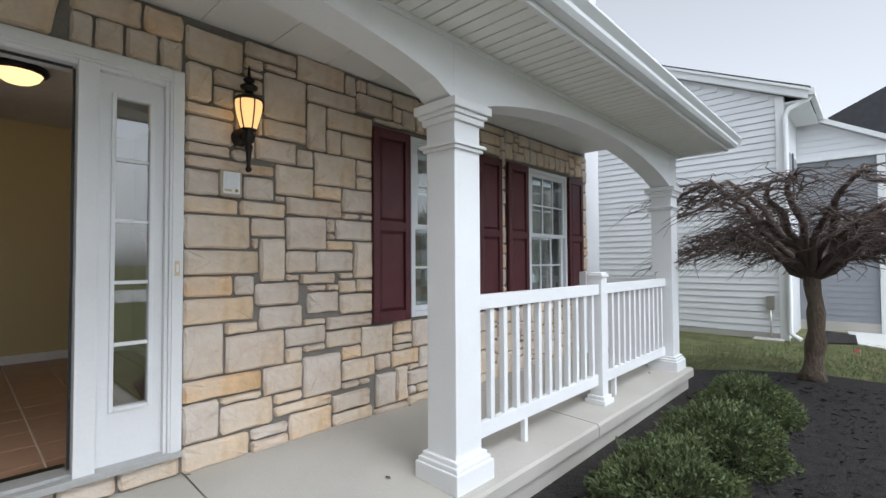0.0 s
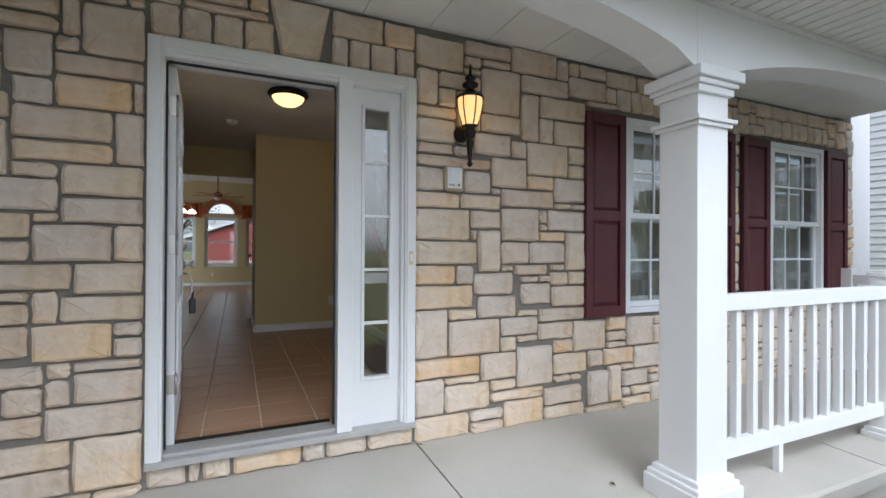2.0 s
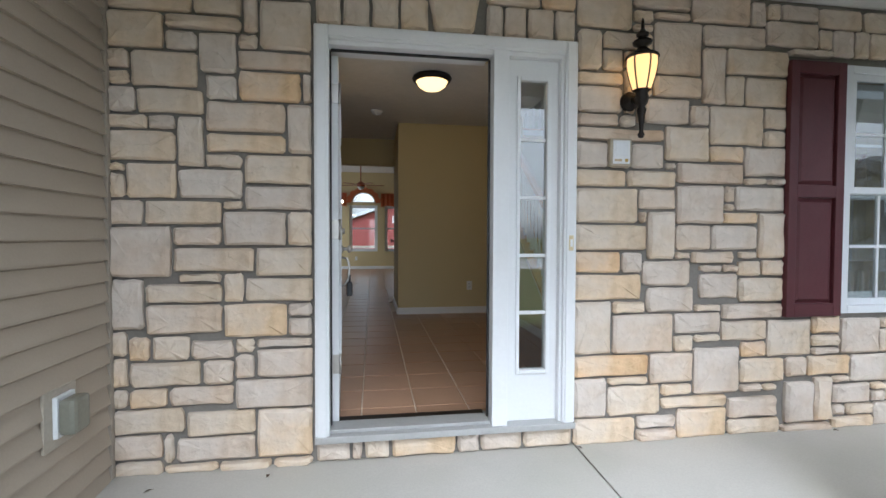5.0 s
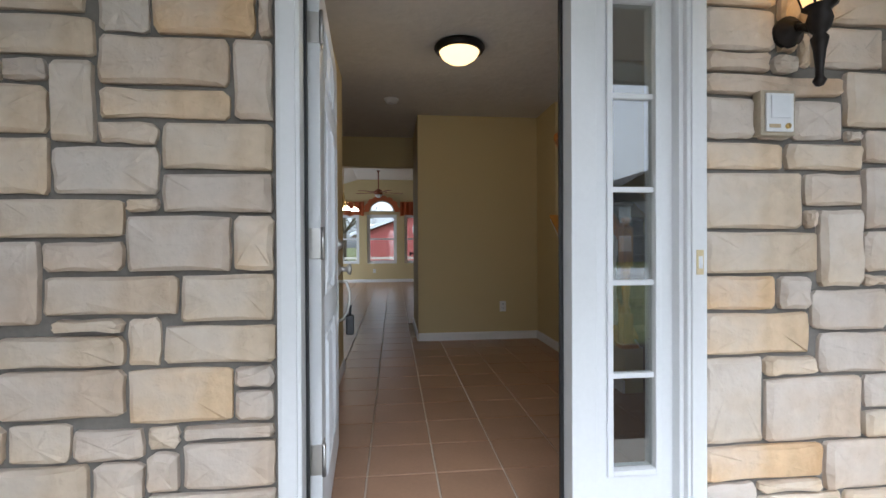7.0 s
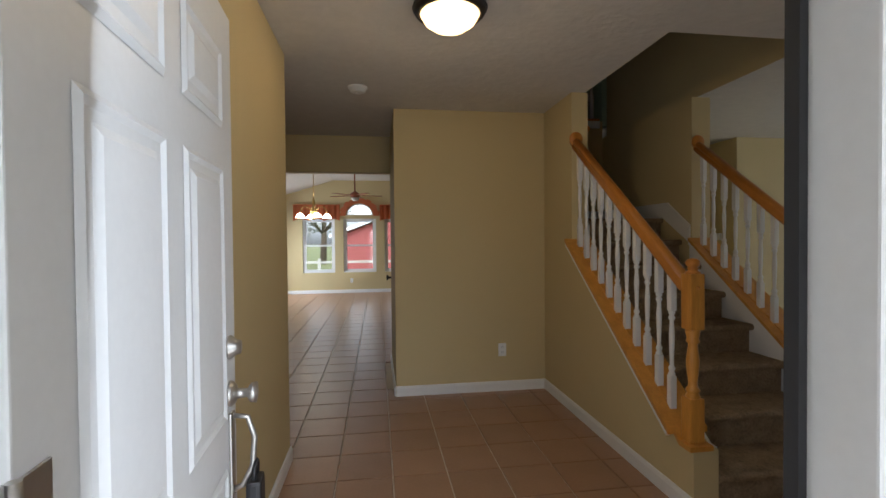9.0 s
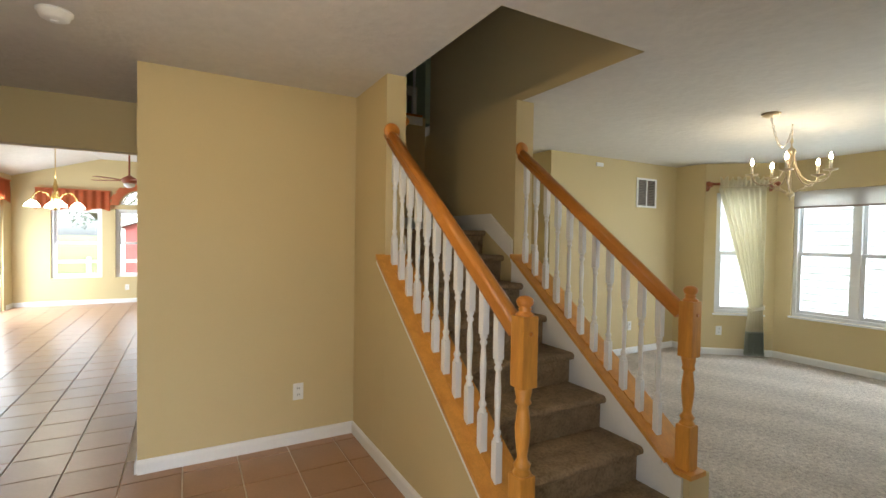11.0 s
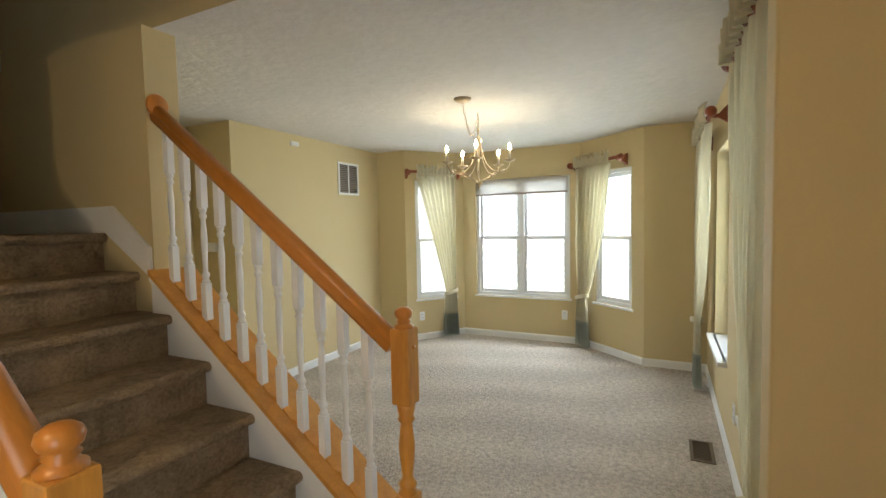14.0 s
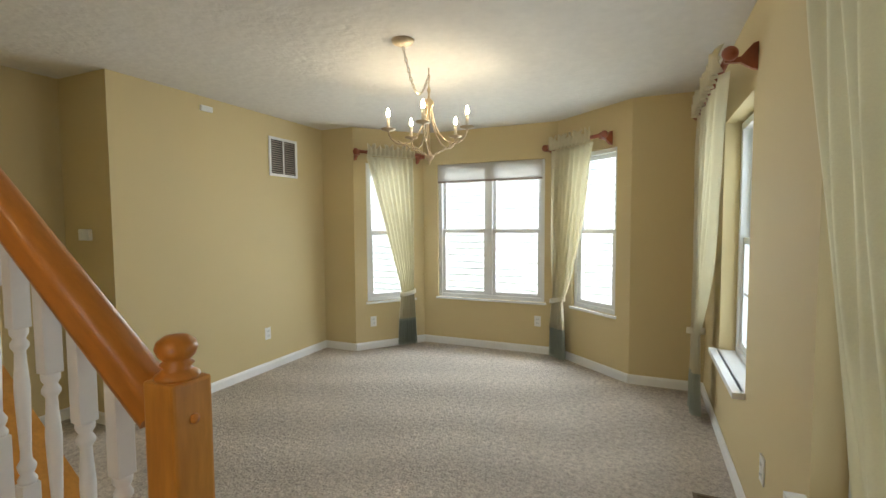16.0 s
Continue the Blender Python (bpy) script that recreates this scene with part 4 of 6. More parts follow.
def shell():
    # floors
    structure("floor_slab", boxes((-2.3, 2.9, 0.2, 12.2, -0.3, -0.012), (2.9, 7.4, 0.2, 12.2, -0.3, -0.03)), GROUT)
    bm = B()
    prism(bm, [(2.9, 0.2), (6.75, 0.2), (6.75, 1.0), (7.3, 1.6), (7.3, 3.4), (6.75, 3.95), (6.75, 4.74), (2.9, 4.74)], "z", -0.028, 0.004)
    structure("floor_carpet", bm, CARPET)
    # inner face of the south wall
    wall_y("wall_south_foyer", WALL, -0.29, 2.85, 0.201, 0.26, 0, CZ, [(-0.05, 1.23, -0.03, 2.0)])
    wall_y("wall_south_dining", WALL, 2.961, 6.75, 0.201, 0.45, 0, CZ, [(a - 0.005, b + 0.005, WZ0 - 0.02, WZ1 + 0.01) for a, b in WIN_IN])
    structure("wall_stub", boxes((2.85, 2.96, 0.201, 0.585, 0, CZ), bevel=0.008), WALL)
    structure("wall_foyer_west", boxes((-0.29, -0.17, 0.26, 2.49, 0, CZ)), WALL)
    structure("wall_west_return", boxes((-2.1, -0.291, 2.37, 2.489, 0, CZ)), WALL)
    structure("wall_closet", boxes((0.515, 1.839, 3.53, 4.70, 0, CZ)), WALL)
    structure("beam_header", boxes((-2.099, 0.514, 4.58, 4.70, 2.055, 3.2)), WALL)
    # stair walls
    bm = B()
    prism(bm, [(1.59, 0.0), (2.95, 0.0), (2.95, 1.29), (1.66, 0.31), (1.59, 0.31)], "x", 1.84, 1.97)
    structure("wall_stair_knee_west", bm, WALL)
    bm = B()
    prism(bm, [(1.59, 0.0), (2.95, 0.0), (2.95, 1.29), (1.66, 0.31), (1.59, 0.31)], "x", 2.84, 3.0)
    structure("wall_stair_knee_east", bm, WALL)
    structure("wall_stair_west", boxes((1.84, 1.97, 2.951, 4.4, 0, CZ), (1.84, 1.95, 1.93, 4.4, CZ + 0.001, 5.2)), WALL)
    structure("wall_stair_east", boxes((2.84, 3.0, 2.951, 4.85, 0, CZ), (2.89, 3.0, 1.93, 4.4, CZ + 0.001, 5.2)), WALL)
    structure("wall_stair_south", boxes((1.951, 2.889, 1.82, 1.93, CZ + 0.001, 5.2)), WALL)
    structure("wall_stair_north", boxes((1.971, 2.839, 4.4, 4.5, 0, 2.62)), WALL)
    # upper hall seen up the stairs
    structure("wall_upper", boxes((-0.2, 3.0, 6.5, 6.6, 2.6, 5.2), (2.89, 3.0, 4.51, 6.49, 2.6, 5.2), (-0.3, -0.2, 4.4, 6.6, 2.6, 5.2), (-0.2, 1.839, 4.4, 4.5, 2.6, 5.2)), GREENWALL)
    structure("floor_upper", boxes((-0.2, 2.889, 4.51, 6.49, 2.55, 2.62)), CARPET)
    structure("ceiling_upper", boxes((-0.3, 3.0, 1.82, 6.6, 5.2, 5.3)), CEIL)
    # main ceiling round the stair opening
    bm = boxes((-2.1, 1.95, 0.2, 4.6, CZ, CZ + 0.12), (1.95, 2.89, 0.2, 1.93, CZ, CZ + 0.12), (2.89, 6.75, 0.2, 4.85, CZ, CZ + 0.12), (6.75, 7.5, 0.9, 4.1, CZ, CZ + 0.12))
    structure("ceiling", bm, CEIL)
    # dining room
    NB = 4.205
    structure("wall_dining_north", boxes((4.32, 6.75, NB, 4.86, 0, CZ)), WALL)
    wall_y("wall_recess", WALL, 3.001, 4.319, 4.74, 4.85, 0, CZ, [(3.001, 3.93, 0, 2.1)])
    structure("wall_dining_east", boxes((6.60, 6.75, 0.451, 1.02, 0, CZ), (6.56, 6.75, 3.80, NB, 0, CZ)), WALL)
    bay = [((7.22, 3.28), (6.56, 3.80)), ((7.22, 1.74), (7.22, 3.28)), ((6.60, 1.02), (7.22, 1.74))]
    L0 = math.hypot(0.66, 0.52)
    L2 = math.hypot(0.62, 0.72)
    holes = [(0.13, 0.70, 0.53, 2.07), (0.13, 1.36, 0.55, 2.07), (0.16, 0.72, 0.56, 2.07)]
    names = ("bay_north", "bay_middle", "bay_south")
    for (p, q), h, nm in zip(bay, holes, names):
        ob, m = slant_wall("wall_" + nm, p, q, 0.13, 0, CZ, h)
        wm = m @ Matrix.Translation((h[1] - 0.002, -0.03, h[2] + 0.01)) @ Matrix.Rotation(math.pi, 4, "Z")
        wm = m @ Matrix.Translation((h[0] + 0.002, -0.115, h[2] + 0.004))
        dh_window("window_" + nm, wm, h[1] - h[0] - 0.004, h[3] - h[2] - 0.006, 1, 1, 2 if nm == "bay_middle" else 1, 0.04)
        bm = B()
        box(bm, h[0] - 0.02, h[1] + 0.02, 0.001, 0.022, h[2] - 0.02, h[2] + 0.004, bevel=0.003)
        s = structure("trim_sill_" + nm, bm, WHITE, m)
    rows = [(3.0, 0.45, 6.60, 0.45), (6.60, 0.45, 6.60, 1.02), (6.60, 1.02, 7.22, 1.74), (7.22, 1.74, 7.22, 3.28), (7.22, 3.28, 6.56, 3.80), (6.56, 3.80, 6.56, NB), (6.56, NB, 4.32, NB), (4.32, NB, 4.32, 4.74), (4.32, 4.74, 3.93, 4.74)]
    base_board(rows, "baseboard_dining")
    base_board([(1.839, 3.53, 0.515, 3.53), (0.515, 3.53, 0.515, 4.70), (1.84, 1.59, 1.84, 3.53), (-0.17, 2.49, -0.17, 0.9)], "baseboard_foyer")
    base_board([(3.0, 11.8, -2.1, 11.8), (-2.1, 11.8, -2.1, 11.45), (-2.1, 9.65, -2.1, 2.5)], "baseboard_rear")
    # rear room
    wall_x("wall_west", WALL, 2.49, 11.95, -2.25, -2.1, 0, 3.4, [(9.75, 11.35, 0, 2.03)])
    wall_y("wall_north", WALL, -2.1, 3.2, 11.8, 11.95, 0, 3.4, [(-1.53, -0.72, 0.53, 1.93), (-0.50, 0.34, 0.53, 1.93), (0.56, 1.40, 0.53, 1.93), (-0.42, 0.26, 2.02, 2.34)])
    structure("wall_rear_east", boxes((3.0, 3.15, 4.851, 11.8, 0, 3.4)), WALL)
    bm = B()
    prism(bm, [(-2.3, 2.42), (-0.75, 2.92), (3.1, 2.92), (3.1, 3.02), (-0.75, 3.02), (-2.3, 2.54)], "y", 4.7, 11.95)
    structure("ceiling_rear", bm, CEIL)
    for i, (a, b) in enumerate(((-1.53, -0.72), (-0.50, 0.34), (0.56, 1.40))):
        # outer face to the north
        m = Matrix.Translation((b, 11.93, 0.53)) @ Matrix.Rotation(math.pi, 4, "Z")
        dh_window("window_rear_%d" % i, m, b - a, 1.40)
    bm = B()
    arch(bm, -0.42, 0.26, 11.795, 11.86, 2.03, 0.29, 2.36)
    structure("wall_arch_head", bm, WALL)
    bm = B()
    tube(bm, [(-0.08 + 0.33 * math.cos(radians(a)), 11.83, 2.03 + 0.28 * math.sin(radians(a))) for a in range(0, 181, 12)], 0.018, 6)
    box(bm, -0.42, 0.26, 11.81, 11.85, 2.0, 2.035)
    structure("window_arch_frame", bm, VINYL)
    sd = thing("sliding_door", "white sliding glass patio door in the rear room", "door", m=pose(-2.19, 9.75, 0.0, 0, 0, 90))
    bm = boxes((0, 0.05, -0.05, 0.06, 0, 2.03), (1.55, 1.6, -0.05, 0.06, 0, 2.03), (0.05, 1.55, -0.05, 0.06, 1.98, 2.03), (0.05, 1.55, -0.05, 0.06, 0, 0.04))
    part("door_frame", bm, VINYL, sd)
    sash("sliding_panel", sd, 0.05, 0.83, -0.04, 0.0, 0.04, 1.98, 1, 3, 0.07)
    sash("sliding_panel", sd, 0.78, 1.55, 0.005, 0.045, 0.04, 1.98, 1, 1, 0.07)
    # kitchen beyond the recess
    structure("wall_kitchen", boxes((3.16, 5.0, 7.5, 7.6, 0, CZ), (4.9, 5.0, 4.861, 7.5, 0, CZ)), WALL)
    structure("wall_kitchen_upper", boxes((4.87, 4.899, 4.87, 7.49, 2.0, CZ)), GREENWALL)
    # added panel: its bright yellow puts strong light on the kitchen wall into colour
    t = thing("lit_yellow_panel", "bright yellow panel standing in for a strongly lit kitchen surface", "cupboard", at=(4.88, 5.2, 0.9))
    part("panel_board", boxes((-0.02, 0.018, 0, 2.2, 0, 1.07), bevel=0.004), mat("lit_yellow_colour", (0.8, 0.6, 0.03), 0.5, bump=0.03), t)
    structure("ceiling_kitchen", boxes((3.16, 5.0, 4.861, 7.6, CZ, CZ + 0.1)), CEIL)
    # outer shell and roof over the house
    structure("wall_outer", boxes((6.76, 6.9, 0.201, 0.95, -0.45, 5.4), (6.76, 6.9, 3.98, 12.2, -0.45, 5.4), (6.76, 6.9, 0.95, 3.98, 2.57, 5.4), (6.101, 6.759, 0.15, 0.2, -0.45, 2.6), (-2.45, -2.26, 0.2, 9.7, -0.45, 5.4), (-2.45, 6.9, 12.0, 12.2, 3.4, 5.4), (-2.45, 6.9, 0.62, 0.8, 2.6, 5.4)), NSIDING)
    structure("roof_house", boxes((-2.6, 7.0, 0.6, 12.4, 5.4, 5.6)), ROOF)
    structure("roof_bay", boxes((6.76, 7.6, 0.9, 4.1, 2.561, 2.569)), ROOF)


def stairs():
    st = thing("stairs_carpeted", "carpeted stairs with brown pile", "stairs", kind="structure")
    x0, x1 = 1.972, 2.838
    rise, run, y0 = 0.1875, 0.2475, 1.60
    for k in range(1, 9):
        y, z = y0 + run * (k - 1), rise * k
        r = 0.022
        prof = [(y + run + 0.03, z), (y + 0.0, z)]
        for a in range(0, 181, 30):
            prof.append((y - 0.0 - r * math.sin(radians(a)), z - r + r * math.cos(radians(a))))
        prof += [(y + 0.018, z - 2 * r), (y + 0.02, z - rise + 0.0), (y + run + 0.03, z - rise)]
        if k == 8:
            prof = [(4.4, z)] + prof[1:-1] + [(4.4, z - rise)]
        bm = B()
        prism(bm, prof, "x", x0, x1)
        part("step", bm, STAIRCARPET, st)
    # white skirts on the walls above the carpet
    bm = B()
    sk = [(2.96, 1.29), (2.96, 1.43), (3.24, 1.63), (4.39, 1.63), (4.39, 1.501), (3.30, 1.501)]
    prism(bm, sk, "x", 2.822, 2.838)
    prism(bm, sk, "x", 1.972, 1.988)
    box(bm, 1.99, 2.82, 4.384, 4.398, 1.501, 1.63)
    structure("trim_stair_skirt", bm, WHITE)
    # cream stringer face between the carpet and the cap
    for x in (1.9702, 2.8228):
        bm = B()
        prism(bm, [(1.62, 0.0), (2.955, 1.0), (2.955, 1.29), (1.66, 0.308), (1.62, 0.308)], "x", x, x + 0.017)
        structure("trim_stringer", bm, WHITE)


def baluster_mesh():
    bm = B()
    w = 0.019
    box(bm, -w, w, -w, w, 0.0, 0.17, bevel=0.003)
    prof = [(0.0155, 0.17), (0.017, 0.178), (0.011, 0.19), (0.015, 0.20), (0.0165, 0.208), (0.010, 0.222), (0.0095, 0.24), (0.0125, 0.33), (0.0135, 0.38), (0.0105, 0.43), (0.0095, 0.455), (0.0155, 0.465), (0.0155, 0.473), (0.0105, 0.482), (0.0155, 0.492), (0.016, 0.50), (0.0155, 0.505)]
    lathe(bm, [(r * 1.2, z) for r, z in prof], 10)
    box(bm, -w, w, -w, w, 0.505, 0.74, bevel=0.003)
    bmesh.ops.recalc_face_normals(bm, faces=bm.faces)
    me = bpy.data.meshes.new("baluster")
    bm.to_mesh(me)
    bm.free()
    me.materials.append(WHITE)
    return me


def balustrade(xc, me, h0, h1):
    nk = 0.87 if xc > 2 else 0.88
    t = thing("stair_balustrade", "oak stair balustrade with orange handrail, turned newel and white turned balusters", "railing", at=(xc, 0, 0), group="stair balustrades")
    S = 0.76
    cap = lambda y: 1.30 + S * (y - 2.95)
    ang = math.degrees(math.atan(S))
    L = math.hypot(1.24, 1.24 * S)
    # sloped cap board
    bm = B()
    prism(bm, [(1.70, cap(1.70)), (2.955, cap(2.955)), (2.955, cap(2.955) + 0.024), (1.70, cap(1.70) + 0.024)], "x", -h0, h1)
    prism(bm, [(1.575, 0.312), (1.66, 0.312), (1.70, cap(1.70)), (1.70, cap(1.70) + 0.024), (1.66, 0.336), (1.575, 0.336)], "x", -min(h0, 0.06), min(h1, 0.06))
    part("cap_board", bm, OAK, t)
    bm = B()
    for sx in (0.014 - h0, h1 - 0.014):
        prism(bm, [(1.72, cap(1.72) - 0.03), (2.955, cap(2.955) - 0.03), (2.955, cap(2.955)), (1.72, cap(1.72))], "x", sx - 0.009, sx + 0.009)
    part("cap_moulding", bm, WHITE, t)
    n = 11
    ys = [1.80 + (2.88 - 1.80) * k / (n - 1) for k in range(n)]
    for k, y in enumerate(ys):
        b = new("baluster", me)
        b.location, b.parent = (0, y, cap(y) + 0.015), t
        b.scale = (nk, nk, 1)
        if k < n - 1:
            c = ys[k] + 0.018, ys[k + 1] - 0.018
            bm = B()
            prism(bm, [(c[0], cap(c[0]) + 0.024), (c[1], cap(c[1]) + 0.024), (c[1], cap(c[1]) + 0.034), ((c[0] + c[1]) / 2, cap((c[0] + c[1]) / 2) + 0.029), (c[0], cap(c[0]) + 0.044)], "x", -0.017, 0.017)
            part("fillet", bm, OAK, t)
    # handrail
    bm = B()
    prof = [(-0.03, -0.028), (0.03, -0.028), (0.034, -0.012), (0.026, 0.002), (0.033, 0.016), (0.026, 0.032), (0.01, 0.04), (-0.01, 0.04), (-0.026, 0.032), (-0.033, 0.016), (-0.026, 0.002), (-0.034, -0.012)]
    m = Matrix.Translation((0, 1.68, 1.085)) @ Matrix.Rotation(math.atan(S), 4, "X")
    LL = (2.99 - 1.68) / math.cos(math.atan(S))
    prism(bm, prof, "y", 0, LL, m)
    for f in bm.faces:
        f.smooth = len(f.verts) == 4
    part("handrail", bm, RAILOAK, t)
    bm = B()
    lathe(bm, [(0.0, -0.015), (0.05, -0.012), (0.054, 0.0), (0.045, 0.012), (0.0, 0.016)], 20, m=pose(0, 2.94, 2.085, 90, 0, 0))
    part("rosette", bm, RAILOAK, t)
    # newel
    y = 1.64
    nw = part("newel_post", boxes((-0.042 * nk, 0.042 * nk, y - 0.042 * nk, y + 0.042 * nk, 0.336, 0.55), bevel=0.006), OAK, t)
    part("upper_block", boxes((-0.042 * nk, 0.042 * nk, y - 0.042 * nk, y + 0.042 * nk, 0.88, 1.150), bevel=0.006), OAK, nw)
    bm = B()
    lathe(bm, [(r * nk, z) for r, z in [(0.035, 0.548), (0.04, 0.556), (0.03, 0.572), (0.036, 0.58), (0.038, 0.588), (0.024, 0.605), (0.022, 0.62), (0.031, 0.68), (0.034, 0.73), (0.026, 0.79), (0.024, 0.81), (0.036, 0.822), (0.03, 0.835), (0.038, 0.868), (0.036, 0.882)]], 20, at=(0, y, 0))
    part("turning", bm, OAK, nw)
    bm = B()
    lathe(bm, [(r * nk, z + 0.025) for r, z in [(0.04, 1.124), (0.04, 1.131), (0.03, 1.137), (0.024, 1.143), (0.031, 1.149), (0.023, 1.155), (0.033, 1.163), (0.038, 1.175), (0.034, 1.187), (0.02, 1.196), (0.0, 1.199)]], 20, at=(0, y, 0))
    part("finial", bm, RAILOAK, nw)
    bm = B()
    s = -0.043 if xc > 2 else 0.043
    lathe(bm, [(0.0, -0.001), (0.009, 0.0), (0.008, 0.004), (0.0, 0.005)], 12, m=pose(-0.0, y - 0.0425 * nk, 1.085, 90, 0, 0))
    part("plug", bm, RAILOAK, nw)


def upper_rail(me):
    t = thing("upper_railing", "dark wood capped landing railing with white balusters up the stairs", "railing", at=(0, 0, 0))
    part("cap", boxes((1.96, 2.80, 4.385, 4.52, 2.621, 2.645), bevel=0.005), RAILOAK, t)
    part("fascia", boxes((1.96, 2.80, 4.38, 4.398, 2.54, 2.62), bevel=0.003), WHITE, t)
    for k in range(8):
        b = new("baluster", me)
        b.location, b.parent = (2.0 + 0.105 * k, 4.45, 2.64), t
        b.scale = (1, 1, 1.2)
    part("handrail", boxes((1.96, 2.85, 4.42, 4.48, 3.498, 3.55), bevel=0.01), RAILOAK, t)
    h = thing("wall_handrail", "short orange oak handrail end on the stair wall", "railing", at=(1.985, 3.15, 2.3))
    bm = B()
    tube(bm, [(0.05, -0.05, -0.1), (0.05, 0.05, -0.03), (0.05, 0.7, 0.5)], 0.026, 10)
    part("rail", bm, RAILOAK, h)
    bm = B()
    tube(bm, [(-0.03, 0.2, 0.02), (0.03, 0.2, 0.02), (0.05, 0.2, 0.07)], 0.008, 6)
    part("bracket", bm, BRASS, h)


# ---- small fixed things ----
def outlet(m, label="white electrical outlet plate on the yellow wall", name="wall_outlet", switch=False):
    t = thing(name, label, "outlet" if not switch else "light switch", m=m, group="wall outlets" if not switch else "")
    part("plate", boxes((-0.035, 0.035, -0.006, 0.0, -0.057, 0.057), bevel=0.002), WHITE, t)
    if switch:
        part("toggle", boxes((-0.006, 0.006, -0.016, -0.005, -0.012, 0.012), bevel=0.001), WHITE, t)
        return
    for z in (-0.022, 0.022):
        s = part("socket", boxes((-0.016, 0.016, -0.009, -0.0055, z - 0.014, z + 0.014), bevel=0.002), VINYL, t)
        part("slot", boxes((-0.008, -0.005, -0.0095, -0.0085, z - 0.004, z + 0.008), (0.005, 0.008, -0.0095, -0.0085, z - 0.004, z + 0.008)), BLACK, s)


def fixtures():
    outlet(pose(1.444, 3.529, 0.36))
    outlet(pose(5.68, 4.204, 0.36))
    outlet(pose(6.72, 3.674, 0.31, 0, 0, -38.2))
    outlet(pose(7.219, 1.94, 0.35, 0, 0, -90))
    outlet(pose(4.60, 0.451, 0.37, 0, 0, 180))
    outlet(pose(-0.3, 11.799, 0.32))
    outlet(pose(-2.099, 8.6, 1.1, 0, 0, 90), "white light switch plate on the rear room wall", "light_switch", True)
    outlet(pose(-2.099, 8.6, 0.35, 0, 0, 90))
    # return-air grille
    t = thing("return_air_grille", "white framed return-air grille with dark louvres on the wall", "vent", at=(5.755, 4.204, 1.87))
    w, h = 0.385, 0.375
    part("frame", boxes((0, 0.025, -0.012, 0, 0, h), (w - 0.025, w, -0.012, 0, 0, h), (0.025, w - 0.025, -0.012, 0, 0, 0.025), (0.025, w - 0.025, -0.012, 0, h - 0.025, h), (w / 2 - 0.008, w / 2 + 0.008, -0.011, 0, 0.025, h - 0.025), bevel=0.002), WHITE, t)
    part("backing", boxes((0.02, w - 0.02, -0.003, -0.001, 0.02, h - 0.02)), BLACK, t)
    lm = mat("louvre_paint", (0.35, 0.3, 0.25), 0.5, bump=0.02)
    for k in range(15):
        z = 0.034 + k * (h - 0.06) / 15
        bm = B()
        prism(bm, [(-0.010, z), (-0.009, z), (-0.002, z + 0.011), (-0.003, z + 0.011)], "x", 0.026, w - 0.026)
        part("louvre", bm, lm, t)
    t = thing("door_chime", "small white door chime box high on the yellow wall", "door chime", at=(5.08, 4.204, 2.345))
    part("housing", boxes((-0.055, 0.055, -0.02, 0, -0.022, 0.022), bevel=0.004), WHITE, t)
    part("cover_line", boxes((-0.05, 0.05, -0.023, -0.02, -0.004, 0.012), bevel=0.001), VINYL, t)
    t = thing("thermostat", "white wall thermostat in the shaded recess", "thermostat", m=pose(4.319, 4.48, 1.34, 0, 0, -90))
    part("housing", boxes((-0.06, 0.06, -0.028, 0, -0.04, 0.04), bevel=0.008), WHITE, t)
    part("dial", boxes((-0.035, 0.0, -0.032, -0.028, -0.02, 0.02), bevel=0.002), VINYL, t)
    # floor register
    t = thing("floor_register", "brown metal floor register in the carpet", "vent", m=pose(4.83, 0.60, 0.004, 0, 0, 0))
    bz = mat("register_metal", (0.16, 0.12, 0.08), 0.45, 0.4, bump=0.05)
    part("frame", boxes((-0.15, 0.15, -0.07, -0.05, 0, 0.008), (-0.15, 0.15, 0.05, 0.07, 0, 0.008), (-0.15, -0.13, -0.05, 0.05, 0, 0.008), (0.13, 0.15, -0.05, 0.05, 0, 0.008), bevel=0.002), bz, t)
    part("well", boxes((-0.13, 0.13, -0.05, 0.05, 0.0005, 0.002)), BLACK, t)
    for k in range(12):
        x = -0.122 + k * 0.0212
        part("fin", boxes((x, x + 0.007, -0.05, 0.05, 0.002, 0.007)), bz, t)
    # smoke detector
    t = thing("smoke_detector", "round white smoke detector on the textured ceiling", "smoke detector", at=(0.24, 3.02, CZ))
    bm = B()
    lathe(bm, [(0.0, -0.042), (0.035, -0.042), (0.055, -0.034), (0.062, -0.012), (0.07, -0.01), (0.07, 0.0)], 24)
    part("housing", bm, WHITE, t)
    bm = B()
    lathe(bm, [(0.0, -0.05), (0.014, -0.049), (0.016, -0.043)], 14)
    part("button", bm, VINYL, t)
    # foyer ceiling light
    t = thing("ceiling_light_foyer", "flush ceiling light with bronze rim and glowing dome", "lamp", at=(0.72, 1.78, CZ))
    bm = B()
    lathe(bm, [(0.10, 0.0), (0.17, -0.008), (0.178, -0.028), (0.165, -0.05), (0.15, -0.058), (0.14, -0.055), (0.14, -0.01), (0.10, -0.005)], 36, cap=False)
    part("rim", bm, BRONZE, t)
    bm = B()
    lathe(bm, [(0.0, -0.135), (0.03, -0.133), (0.08, -0.118), (0.12, -0.09), (0.14, -0.055)], 36, cap=False)
    dome = part("dome", bm, DOME, t)
    dome.visible_shadow = False


